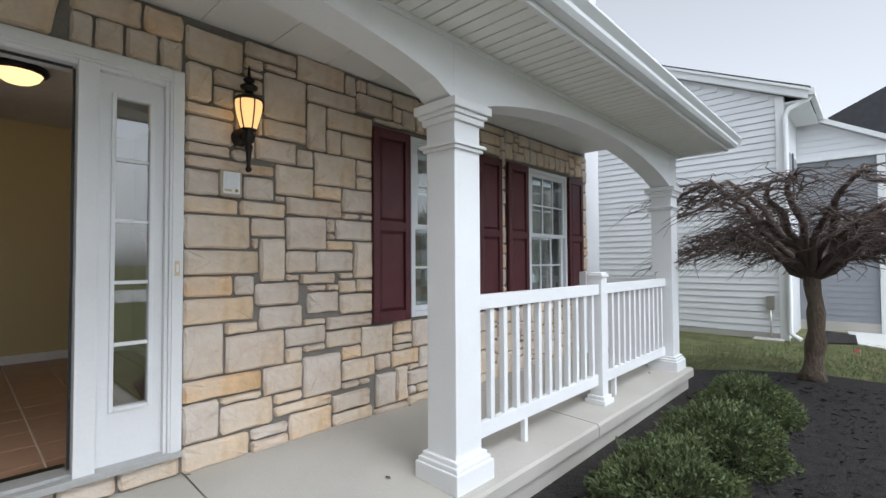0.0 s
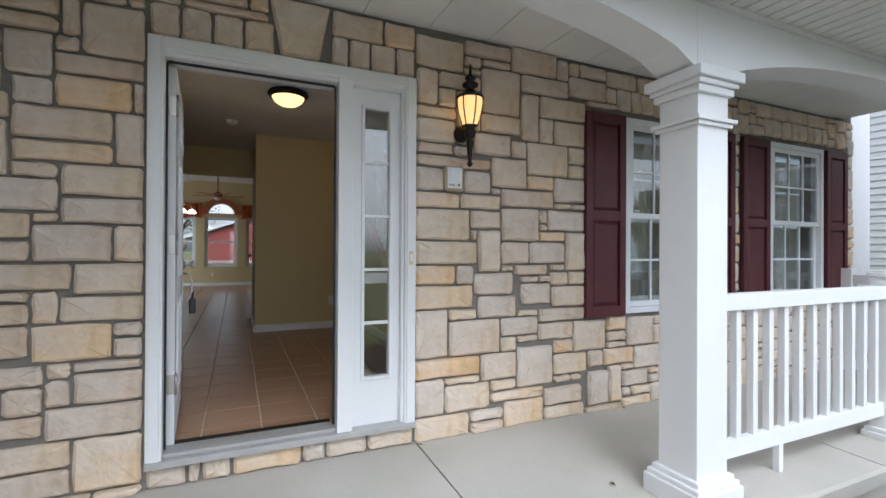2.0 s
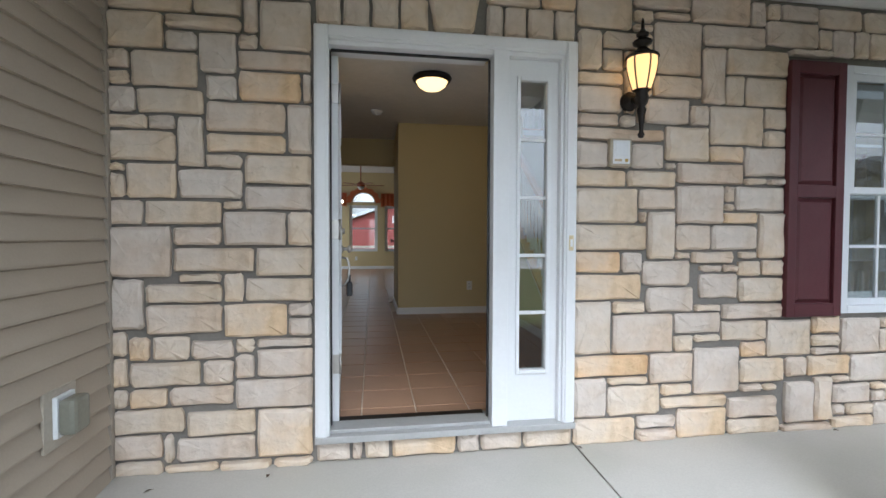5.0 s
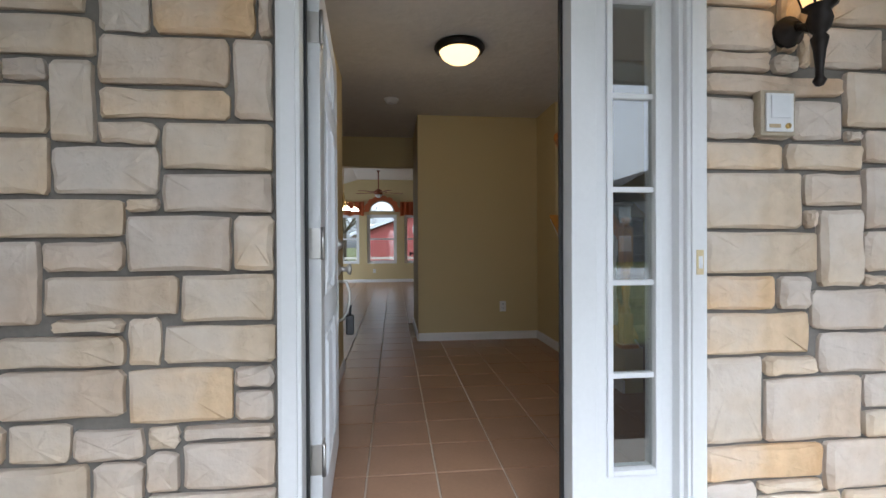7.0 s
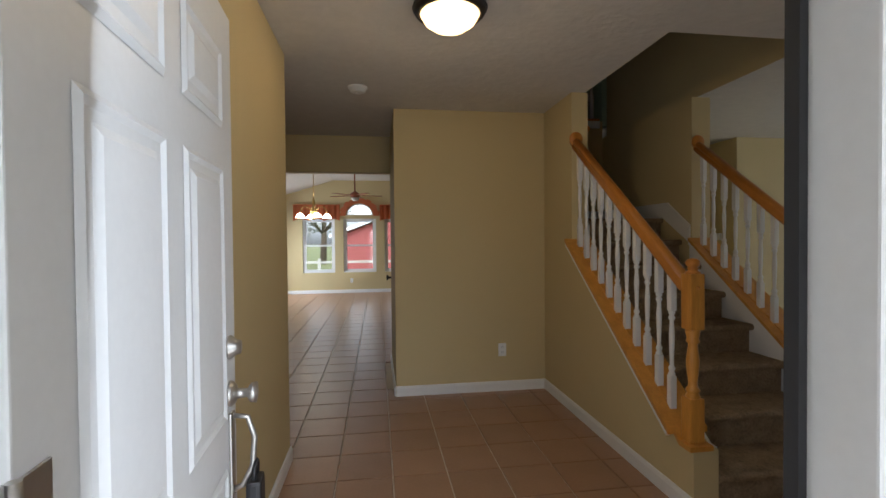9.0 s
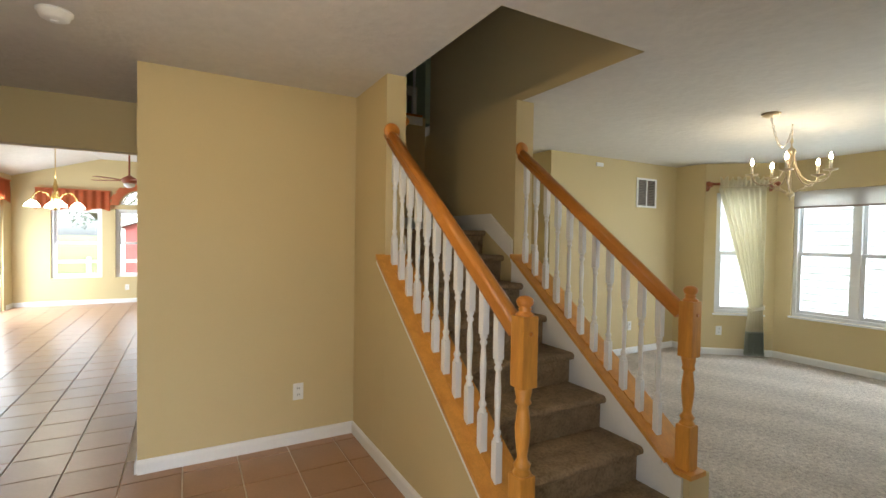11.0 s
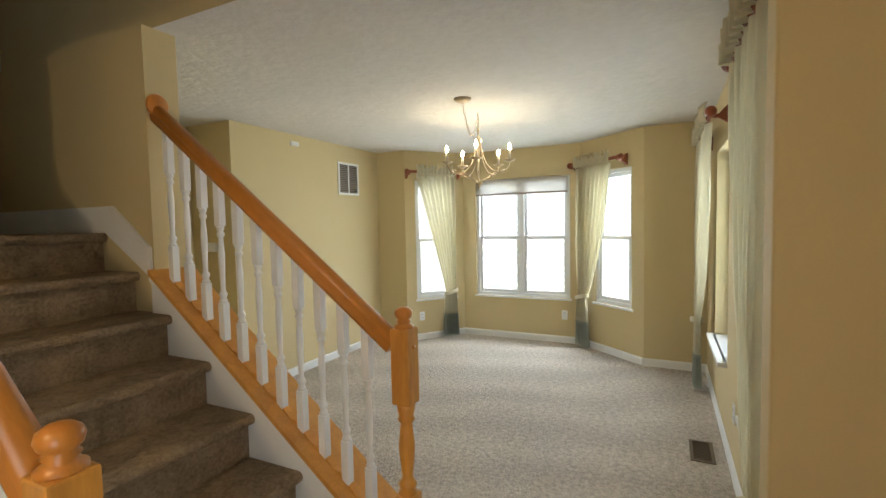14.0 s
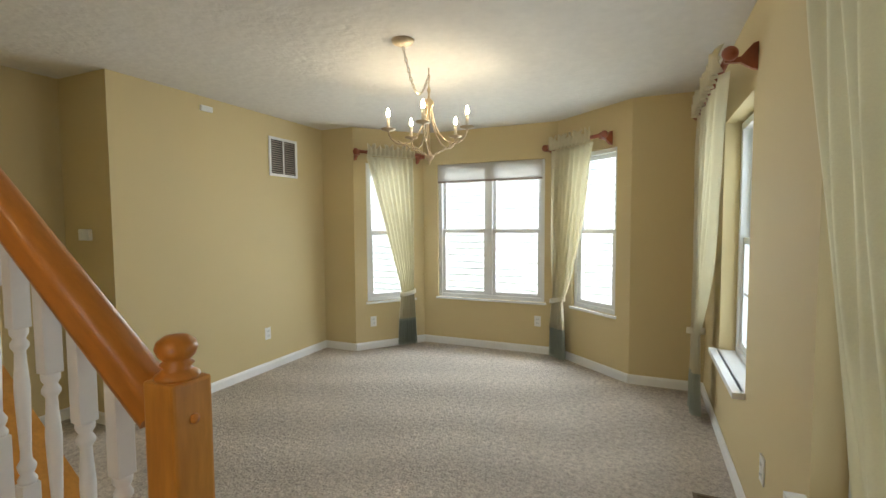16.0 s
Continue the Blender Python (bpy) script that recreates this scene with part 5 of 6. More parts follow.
def chandelier():
    cx, cy = 5.215, 2.26
    t = thing("chandelier", "antique silver five-arm candle chandelier hanging by a swagged chain", "chandelier", at=(cx, cy, 0))
    bm = B()
    lathe(bm, [(0.0, CZ - 0.03), (0.03, CZ - 0.03), (0.06, CZ - 0.015), (0.066, CZ)], 24, at=(-0.49, -0.07, 0))
    part("canopy", bm, PEWTER, t)
    a, b = Vector((-0.49, -0.07, CZ - 0.03)), Vector((0, 0, CZ - 0.045))
    pts = [a.lerp(b, k / 24) + Vector((0, 0, -0.19 * math.sin(math.pi * k / 24))) for k in range(25)]
    for k in range(24):
        bm = B()
        p, q = pts[k], pts[k + 1]
        d = (q - p).normalized()
        s = d.cross(Vector((0, 1, 0) if k % 2 else (0.2, 0.3, 1))).normalized()
        c = (p + q) / 2
        loop = [c + d * 0.017 * math.cos(radians(g)) + s * 0.008 * math.sin(radians(g)) for g in range(0, 361, 45)]
        tube(bm, loop, 0.002, 5)
        part("chain_link", bm, PEWTER, t)
    bm = B()
    tube(bm, [p + Vector((0, 0, 0.002)) for p in pts], 0.0022, 5)
    part("cord", bm, WHITE, t)
    bm = B()
    tube(bm, [(0.0, 0, CZ), (0.0, 0, CZ - 0.03), (0.012, 0, CZ - 0.045), (0, 0, CZ - 0.105)], 0.004, 6)
    part("hook", bm, PEWTER, t)
    bm = B()
    lathe(bm, [(0.003, CZ - 0.06), (0.006, CZ - 0.08), (0.014, CZ - 0.1), (0.006, CZ - 0.12), (0.008, CZ - 0.15), (0.03, CZ - 0.17), (0.034, CZ - 0.19), (0.018, CZ - 0.215), (0.008, CZ - 0.23), (0.006, 2.0), (0.008, 1.93), (0.028, 1.905), (0.032, 1.895), (0.02, 1.88), (0.006, 1.862), (0.009, 1.852), (0.001, 1.842)][::-1], 16, at=(0, 0, -0.045))
    part("stem", bm, PEWTER, t)
    R, dz = 0.275, -0.045
    for k in range(5):
        th = radians(72 * k + 197.4)
        c, s = math.cos(th), math.sin(th)
        arm = [(0.012, 2.26), (0.022, 2.2), (0.04, 2.12), (0.07, 2.05), (0.115, 2.0), (0.17, 1.978), (0.22, 1.982), (0.255, 2.01), (0.272, 2.04), (R, 2.065)]
        bm = B()
        tube(bm, [(c * r, s * r, z + dz) for r, z in arm], 0.0065, 7)
        ar = part("arm", bm, PEWTER, t)
        low = [(0.016, 1.905), (0.05, 1.915), (0.075, 1.935), (0.092, 1.93), (0.115, 1.952), (0.132, 1.948), (0.152, 1.972), (0.168, 1.966), (0.19, 1.985), (0.215, 2.0)]
        bm = B()
        tube(bm, [(c * r, s * r, z + dz) for r, z in low], 0.0045, 6)
        part("lower_scroll", bm, PEWTER, t)
        bm = B()
        lathe(bm, [(0.004, 2.05), (0.012, 2.06), (0.045, 2.068), (0.05, 2.076), (0.012, 2.074)], 18, at=(c * R, s * R, dz))
        part("drip_pan", bm, PEWTER, ar)
        bm = B()
        lathe(bm, [(0.011, 2.074), (0.011, 2.155)], 12, at=(c * R, s * R, dz))
        part("candle_sleeve", bm, mat("candle_sleeve", (0.6, 0.55, 0.45), 0.5, bump=0.02), ar)
        bm = B()
        lathe(bm, [(0.007, 2.155), (0.011, 2.165), (0.0125, 2.175), (0.009, 2.192), (0.003, 2.207), (0.001, 2.211)], 12, at=(c * R, s * R, dz))
        part("bulb", bm, BULB, ar)


# ---- curtains ----
def curtain(m, w, zt, side, seed, power=1.0, tie=0.62, hem=0.035, kind="full"):
    """A tied-back panel on a pole. Local x along the wall, -y into the room. side: 1 gathers at x = w, 0 at x = 0."""
    rnd = random.Random(seed)
    t = thing("curtain", "cream tied-back curtain with ruffled heading and sage hem", "curtain", m=m, group="dining room curtains")
    yp = -0.115
    gx = w - 0.12 if side else 0.12
    nu, folds, ph = 72, 8, rnd.uniform(0, 6)

    def row(z, u):
        if z > tie:
            f = (z - tie) / (zt - tie)
            e = f ** power
            l0, r0 = (0.035, w - 0.035)
            tl, tr = gx - 0.07, gx + 0.07
            if side:
                left, right = tl + (l0 - tl) * e, tr + (r0 - tr) * min(1, f * 1.8) ** 0.7
            else:
                left, right = tl + (l0 - tl) * min(1, f * 1.8) ** 0.7, tr + (r0 - tr) * e
            amp = 0.018 + 0.012 * math.sin(f * 3)
        else:
            f = (tie - z) / (tie - hem)
            left, right = gx - 0.07 - 0.045 * f ** 0.6, gx + 0.07 + 0.04 * f ** 0.6
            amp = 0.02 + 0.012 * f
        x = left + (right - left) * u
        y = yp + amp * math.sin(2 * math.pi * folds * u + ph + 0.5 * math.sin(z * 3)) + 0.006 * math.sin(2 * math.pi * 3.3 * u + z * 5)
        return x, y

    def cloth(zs, extra=None):
        bm = B()
        prev = None
        for z in zs:
            r = []
            for k in range(nu + 1):
                x, y = row(min(z, zt), k / nu)
                if extra:
                    y, dz = extra(z, k / nu, y)
                    r.append(bm.verts.new((x, y, z + dz)))
                else:
                    r.append(bm.verts.new((x, y, z)))
            if prev:
                for k in range(nu):
                    f = bm.faces.new((prev[k], prev[k + 1], r[k + 1], r[k]))
                    f.smooth = True
            prev = r
        bmesh.ops.solidify(bm, geom=bm.faces, thickness=0.003)
        return bm
    band = 0.33
    part("panel", cloth([zt - (zt - band) * k / 34 for k in range(35)]), CURTAIN, t)
    part("hem_band", cloth([band - (band - hem) * k / 8 for k in range(9)]), SAGE, t, "sage green hem band")

    def ruff(z, u, y):
        g = (z - zt) / 0.11
        return yp - 0.034 + 0.03 * math.sin(2 * math.pi * 11 * u + ph) * (0.3 + 1.1 * abs(g - 0.5)) - 0.012 * abs(math.sin(g * 3.14)), 0.028 * math.sin(2 * math.pi * 8 * u + 1.3 * ph) * g
    part("heading_ruffle", cloth([zt + 0.11 * k / 5 for k in range(6)], ruff), CURTAIN, t)
    bm = B()
    ring = [(gx + 0.088 * math.cos(a), yp + 0.05 * math.sin(a), tie + 0.02 * math.cos(a)) for a in [2 * math.pi * k / 18 for k in range(19)]]
    for h in (-0.014, 0.0, 0.014):
        tube(bm, [(x, y, z + h) for x, y, z in ring], 0.011, 6)
    part("tieback", bm, CURTAIN, t)
    p = thing("curtain_pole", "reddish wooden curtain pole with round finials and brackets", "curtain pole", m=m, group="curtain poles")
    bm = B()
    tube(bm, [(-0.04, yp, zt + 0.045), (w + 0.04, yp, zt + 0.045)], 0.017, 12)
    part("pole", bm, PULLWOOD, p)
    for x, s in ((-0.04, -1), (w + 0.04, 1)):
        bm = B()
        lathe(bm, [(0.018, 0), (0.026, 0.006), (0.018, 0.014), (0.03, 0.028), (0.036, 0.045), (0.03, 0.062), (0.012, 0.073), (0.0, 0.075)], 16, m=Matrix.Translation((x, yp, zt + 0.045)) @ Matrix.Rotation(radians(90 * s), 4, "Y"))
        part("finial", bm, PULLWOOD, p)
        bm = B()
        prism(bm, [(0.0, zt + 0.09), (-0.02, zt + 0.085), (-0.07, zt + 0.03), (yp - 0.02, zt + 0.025), (yp - 0.02, zt + 0.01), (-0.07, zt + 0.005), (-0.02, zt - 0.03), (0.0, zt - 0.035)], "x", x - 0.012 + s * 0.018, x + 0.012 + s * 0.018)
        part("bracket", bm, PULLWOOD, p)


def curtains():
    def wall_m(p, q):
        return Matrix.Translation((*p, 0)) @ Matrix.Rotation(math.atan2(q[1] - p[1], q[0] - p[0]), 4, "Z")
    # local x runs so that -y looks into the room
    curtain(wall_m((6.62, 3.75), (7.22, 3.28)), 0.62, 2.12, 1, 1, 1.05)
    curtain(wall_m((7.20, 1.72), (6.70, 1.14)), 0.64, 2.12, 0, 2, 0.62)
    curtain(wall_m((6.2, 0.45), (4.97, 0.45)), 1.2, 2.14, 0, 3, 0.6)
    curtain(wall_m((3.84, 0.45), (2.9, 0.45)), 0.84, 2.14, 1, 4, 0.8)
    t = thing("roller_shade", "raised pale fabric shade at the top of the bay window", "window shade", m=pose(7.235, 3.10, 1.865, 0, 0, -90))
    part("cloth", boxes((0.0, 1.2, -0.003, 0.003, 0.015, 0.2)), SHADE, t)
    bm = boxes((0.0, 1.2, -0.01, 0.01, -0.005, 0.018), bevel=0.004)
    part("hem_bar", bm, mat("shade_bar", (0.3, 0.24, 0.2), 0.7, bump=0.05), t)


# ---- rear room ----
def rear_room():
    def valance(x0, x1, y, z0, z1, m=None, swag=0.05):
        t = thing("valance", "terracotta fabric valance above the window", "valance", m=m if m is not None else pose(x0, y, 0), group="rear valances")
        L = x1 - x0
        bm = B()
        n = 60
        prev = None
        for k in range(n + 1):
            u = k / n
            x = L * u
            yy = -0.06 - 0.015 * math.sin(u * L * 45)
            zb = z0 + swag * abs(math.sin(u * math.pi * 3))
            r = [bm.verts.new((x, yy, zb)), bm.verts.new((x, yy, (zb + z1) / 2)), bm.verts.new((x, yy + 0.01, z1))]
            if prev:
                for a in range(2):
                    bm.faces.new((prev[a], r[a], r[a + 1], prev[a + 1]))
            prev = r
        bmesh.ops.solidify(bm, geom=bm.faces, thickness=0.006)
        part("cloth", bm, ORANGE, t)
        part("board", boxes((0, L, -0.075, 0.0, z1, z1 + 0.02)), ORANGE, t)
    valance(-1.75, -0.58, 11.8, 1.87, 2.27)
    valance(0.44, 1.8, 11.8, 1.87, 2.27)
    valance(0, 1.9, 0, 1.95, 2.35, pose(-2.1, 9.6, 0, 0, 0, 90))
    t = thing("arched_valance", "terracotta swag draped round the arched window", "valance", at=(-0.08, 11.73, 2.0))
    bm = B()
    for k in range(24):
        a0, a1 = math.pi * k / 24, math.pi * (k + 1) / 24
        r0, r1 = 0.34, 0.48 + 0.02 * math.sin(k * 1.9)
        y = -0.008 if k % 2 else 0.0
        prism(bm, [(r * math.cos(a) * 1.05, r * math.sin(a) * 0.95) for r, a in ((r0, a0), (r1, a0), (r1, a1), (r0, a1))], "y", y - 0.012, y + 0.012)
    bmesh.ops.recalc_face_normals(bm, faces=bm.faces)
    part("cloth", bm, ORANGE, t)
    # breakfast chandelier
    t = thing("rear_chandelier", "brass chandelier with four lit white glass shades", "chandelier", at=(-0.78, 8.3, 0))
    bm = B()
    tube(bm, [(0, 0, 2.85), (0, 0, 2.15)], 0.006, 6)
    part("chain", bm, BRASS, t)
    bm = B()
    lathe(bm, [(0.0, 1.72), (0.02, 1.74), (0.03, 1.78), (0.015, 1.82), (0.05, 1.87), (0.045, 1.93), (0.015, 1.98), (0.03, 2.04), (0.01, 2.15)], 14)
    part("body", bm, BRASS, t)
    GL = emitter("lit_white_shade", (1.0, 0.9, 0.72), 5.0)
    for k in range(4):
        a = radians(90 * k + 20)
        c, s = math.cos(a), math.sin(a)
        bm = B()
        tube(bm, [(c * r, s * r, z) for r, z in ((0.02, 1.85), (0.08, 1.95), (0.16, 1.98), (0.22, 1.93), (0.24, 1.86))], 0.008, 6)
        part("arm", bm, BRASS, t)
        bm = B()
        lathe(bm, [(0.085, 1.77), (0.08, 1.79), (0.055, 1.82), (0.02, 1.85)], 16, at=(c * 0.24, s * 0.24, 0), cap=False)
        part("shade", bm, GL, t)
    # ceiling fan
    t = thing("ceiling_fan", "ceiling fan with light blades, at rest", "fan", at=(-0.12, 10.2, 0))
    bm = B()
    lathe(bm, [(0.05, 2.32), (0.11, 2.34), (0.12, 2.40), (0.05, 2.45), (0.015, 2.47), (0.015, 2.88), (0.05, 2.92)], 18)
    part("motor", bm, PULLWOOD, t)
    for k in range(5):
        m = Matrix.Translation((0, 0, 2.37)) @ Matrix.Rotation(radians(72 * k + 10), 4, "Z")
        bm = B()
        box(bm, 0.16, 0.62, -0.06, 0.06, -0.004, 0.004, bevel=0.003, m=m)
        part("blade", bm, PULLWOOD, t)
    bm = B()
    lathe(bm, [(0.0, 2.24), (0.05, 2.25), (0.085, 2.28), (0.09, 2.32)], 16)
    part("shade", bm, VINYL, t)
    t = thing("door_knob_bracket", "small dark metal latch at the closet corner", "hardware", at=(0.515, 4.62, 0.93))
    bm = B()
    lathe(bm, [(0.01, 0), (0.012, 0.03), (0.028, 0.035), (0.03, 0.05), (0.0, 0.055)], 14, m=pose(0, 0, 0, 0, -90, 0))
    part("knob", bm, BLACK, t)


# ---- outside things ----
def weeping_tree():
    rnd = random.Random(21)
    cx, cy = 7.38, -2.2
    t = thing("weeping_tree", "bare umbrella-shaped weeping tree with a knotty trunk in dark mulch", "tree", at=(cx, cy, -0.43))
    pts, rad = [], []
    for k in range(12):
        z = k * 0.115
        pts.append((0.03 * math.sin(z * 5), 0.025 * math.cos(z * 4.3), z))
        rad.append(0.108 - 0.03 * min(1, z) + 0.012 * math.sin(k * 2.1) + (0.05 if k == 0 else 0))
    bm = B()
    tube(bm, pts, 0.13, 14, rad)
    for v in bm.verts:
        v.co += noise.noise_vector(v.co * 7) * 0.018
    part("trunk", bm, BARK, t)
    limbs, twigs = B(), B()
    top = Vector((0, 0, 1.2))
    for k in range(26):
        a = 2 * math.pi * k / 26 + rnd.uniform(-0.15, 0.15)
        R = rnd.uniform(1.2, 1.85)
        H = rnd.uniform(0.4, 1.2)
        p, r, path, rr = top + Vector((0, 0, rnd.uniform(-0.15, 0.15))), 0.04, [], []
        for i in range(9):
            f = i / 8
            q = Vector((math.cos(a) * R * f, math.sin(a) * R * f, 1.2 + H * math.sin(min(f * 1.35, 1) * math.pi / 2) - 0.5 * max(0, f - 0.62) * 1.8))
            q += Vector([rnd.uniform(-0.06, 0.06) for _ in range(3)]) * (1 if i else 0)
            a += rnd.uniform(-0.07, 0.07)
            path.append(q)
            rr.append(0.042 * (1 - f) ** 0.8 + 0.005)
        tube(limbs, path, 0.03, 6, rr)
        for j in range(58):
            f = rnd.uniform(0.12, 1.0) ** 0.8 * 8
            i = min(7, int(f))
            s = path[i].lerp(path[i + 1], f - i)
            b = rnd.uniform(-1.3, 1.3) + a
            L = rnd.uniform(0.25, 0.75)
            up = rnd.uniform(-0.05, 0.5)
            tp = [s]
            for q in range(1, 5):
                g = q / 4
                tp.append(s + Vector((math.cos(b) * L * g, math.sin(b) * L * g, up * L * g - 0.5 * L * g * g)) + Vector([rnd.uniform(-0.025, 0.025) for _ in range(3)]))
                b += rnd.uniform(-0.3, 0.3)
            tube(twigs, tp, 0.005, 3, [0.0075, 0.006, 0.005, 0.0035, 0.002])
            if rnd.random() < 0.55:
                s2 = tp[2]
                b2 = b + rnd.choice((-0.8, 0.8))
                tube(twigs, [s2, s2 + Vector((math.cos(b2) * 0.12, math.sin(b2) * 0.12, 0.02)), s2 + Vector((math.cos(b2) * 0.25, math.sin(b2) * 0.25, -0.06))], 0.004, 3, [0.005, 0.004, 0.002])
    part("branchwork", limbs, TWIG, t)
    tagged(part("crown", twigs, TWIG, t), kind="stuff")


def shrub(cx, cy, rx, ry, h, seed, m):
    rnd = random.Random(seed)
    t = thing("shrub", "low rounded dark green yew shrub in dark mulch", "shrub", at=(cx, cy, -0.43), group="porch shrubs")
    vs, fs = [], []

    def surf(th, ph):
        n = noise.noise(Vector((math.cos(th) * 2.1, math.sin(th) * 2.1 + seed, ph * 2.3))) * 0.22 + noise.noise(Vector((math.cos(th) * 7, math.sin(th) * 7, ph * 8 + seed))) * 0.2
        k = 1 + n
        return Vector((rx * math.cos(th) * math.cos(ph) * k, ry * math.sin(th) * math.cos(ph) * k, h * (0.05 + math.sin(ph) * k * 0.95)))
    for i in range(15000):
        th, ph = rnd.uniform(0, 2 * math.pi), math.asin(rnd.random() ** 0.9)
        p = surf(th, ph) * (1 - 0.32 * rnd.random() ** 1.7)
        nrm = Vector((math.cos(th) * math.cos(ph) / rx, math.sin(th) * math.cos(ph) / ry, math.sin(ph) / h)).normalized()
        d = (nrm + Vector([rnd.uniform(-0.9, 0.9) for _ in range(3)]) + Vector((0, 0, 0.25))).normalized()
        s = d.cross(Vector([rnd.uniform(-1, 1) for _ in range(3)])).normalized()
        L, w = rnd.uniform(0.016, 0.036), rnd.uniform(0.003, 0.007)
        n0 = len(vs)
        vs += [p - s * w * 0.6, p + s * w * 0.6, p + d * L * 0.6 + s * w, p + d * L, p + d * L * 0.6 - s * w]
        fs.append((n0, n0 + 1, n0 + 2, n0 + 3, n0 + 4))
    me = bpy.data.meshes.new("foliage")
    me.from_pydata([tuple(v) for v in vs], [], fs)
    me.materials.append(LEAF)
    ob = new("foliage", me)
    ob.parent = t
    # solid near-black filler inside the leaves, only borrowing the mulch material
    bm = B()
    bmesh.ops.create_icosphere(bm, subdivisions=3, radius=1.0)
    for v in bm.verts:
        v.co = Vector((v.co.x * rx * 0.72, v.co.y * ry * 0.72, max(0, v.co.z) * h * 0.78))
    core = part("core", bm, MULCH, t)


def neighbour():
    t = thing("neighbour_house", "two-storey white sided house with dark roof and grey sided wing", "house", at=(0, 0.27, 0))
    X, Y, G = 10.6, -1.85, -0.45
    cz = 3.95
    slope = 0.46
    bm = B()
    prism(bm, [(Y, G), (16, G), (16, cz), (7, cz + slope * 8.8), (Y, cz)], "x", X + 0.02, X + 2.0)
    part("wall", bm, NSIDING, t)
    step = 0.125
    k = 0
    z = G + 0.12
    while z < cz + 3:
        y0 = Y if z + step < cz else Y + (z + step - cz) / slope
        if y0 > 7:
            break
        bm = B()
        prism(bm, [(X + 0.02, z), (X - 0.006, z), (X - 0.006, z + 0.01), (X + 0.008, z + step - 0.012), (X + 0.02, z + step - 0.012)], "y", y0, 9.0)
        part("siding_course", bm, NSIDING, t)
        z += step
    part("foundation", boxes((X + 0.005, X + 0.05, Y, 9, G, G + 0.12)), CONCRETE, t)
    part("corner_post", boxes((X - 0.03, X + 0.1, Y - 0.03, Y + 0.1, G, cz - 0.02), bevel=0.004), WHITE, t)
    s = slope
    bm = B()
    prism(bm, [(Y - 0.38, cz - 0.16), (7, cz + s * 8.85 - 0.05), (7, cz + s * 8.85 + 0.1), (Y - 0.38, cz - 0.01)], "x", X - 0.1, X + 0.019)
    prism(bm, [(Y - 0.4, cz - 0.03), (7, cz + s * 8.85 + 0.08), (7, cz + s * 8.85 + 0.13), (Y - 0.4, cz + 0.02)], "x", X - 0.13, X - 0.101)
    part("rake_board", bm, WHITE, t)
    bm = B()
    prism(bm, [(Y - 0.42, cz + 0.021), (7, cz + s * 8.85 + 0.131), (7, cz + s * 8.85 + 0.15), (Y - 0.42, cz + 0.04)], "x", X - 0.13, X + 2.0)
    part("roof", bm, ROOF, t)
    part("eave", boxes((X + 0.02, X + 1.95, Y - 0.38, Y - 0.001, cz - 0.16, cz - 0.12), (X - 0.1, X + 1.95, Y - 0.47, Y - 0.385, cz - 0.1, cz + 0.015), bevel=0.004), WHITE, t)
    bm = B()
    tube(bm, [(X + 0.05, Y - 0.42, cz - 0.06), (X + 0.0, Y - 0.36, cz - 0.16), (X - 0.03, Y - 0.1, cz - 0.26), (X - 0.06, Y - 0.05, cz - 0.4), (X - 0.06, Y - 0.05, G + 0.15), (X - 0.1, Y - 0.2, G + 0.05)], 0.045, 8)
    part("downspout", bm, WHITE, t)
    # front face windows with shutters
    for a in (X + 0.55, X + 1.25):
        w = part("window", boxes((a, a + 0.5, Y - 0.02, Y - 0.0, 1.9, 3.1)), VINYL, t)
        part("pane", boxes((a + 0.06, a + 0.44, Y - 0.026, Y - 0.021, 1.96, 3.04)), GSIDING, w)
        part("shutter", boxes((a - 0.16, a - 0.02, Y - 0.03, Y - 0.0, 1.9, 3.1)), ROOF, t)
    # grey wing
    WX = 12.6
    bm = B()
    prism(bm, [(-9, G), (Y, G), (Y, 3.03), (-9, 3.03)], "x", WX + 0.02, WX + 4)
    part("wing_wall", bm, GSIDING, t)
    z = G + 0.2
    while z < 2.9:
        bm = B()
        prism(bm, [(WX + 0.02, z), (WX, z), (WX, z + 0.008), (WX + 0.012, z + 0.12), (WX + 0.02, z + 0.12)], "y", -3.08, Y - 0.01)
        part("wing_course", bm, GSIDING, t)
        z += 0.12
    part("wing_foundation", boxes((WX - 0.01, WX + 0.05, -3.4, Y, G, G + 0.2)), CONCRETE, t)
    part("wing_trim", boxes((WX - 0.05, WX + 0.05, -3.2, -3.08, G, 3.0), (WX - 0.06, WX + 0.05, -4.6, -4.4, G, 3.0), bevel=0.004), WHITE, t)
    bm = B()
    prism(bm, [(-5.2, 3.02), (Y, 3.02), (Y, 3.1), (-5.2, 3.1)], "x", WX - 0.05, WX + 0.05)
    part("wing_trim", bm, WHITE, t)
    bm = B()
    prism(bm, [(-5.2, 3.0), (-3.7, 3.0), (Y, 4.02), (Y, 2.9), (-5.2, 2.9)], "x", WX + 0.03, WX + 0.2)
    part("wing_gable", bm, NSIDING, t)
    for k in range(8):
        z = 3.1 + 0.12 * k
        bm = B()
        prism(bm, [(WX + 0.03, z), (WX + 0.012, z), (WX + 0.012, z + 0.008), (WX + 0.024, z + 0.119), (WX + 0.03, z + 0.119)], "y", max(-3.65, -3.65 + (z + 0.1 - 3.03) / 0.55), Y - 0.01)
        part("wing_gable_course", bm, NSIDING, t)
    bm = B()
    prism(bm, [(-3.75, 2.99), (Y, 4.03), (Y, 4.13), (-3.75, 3.09)], "x", WX - 0.1, WX + 0.3)
    part("wing_rake", bm, WHITE, t)
    bm = B()
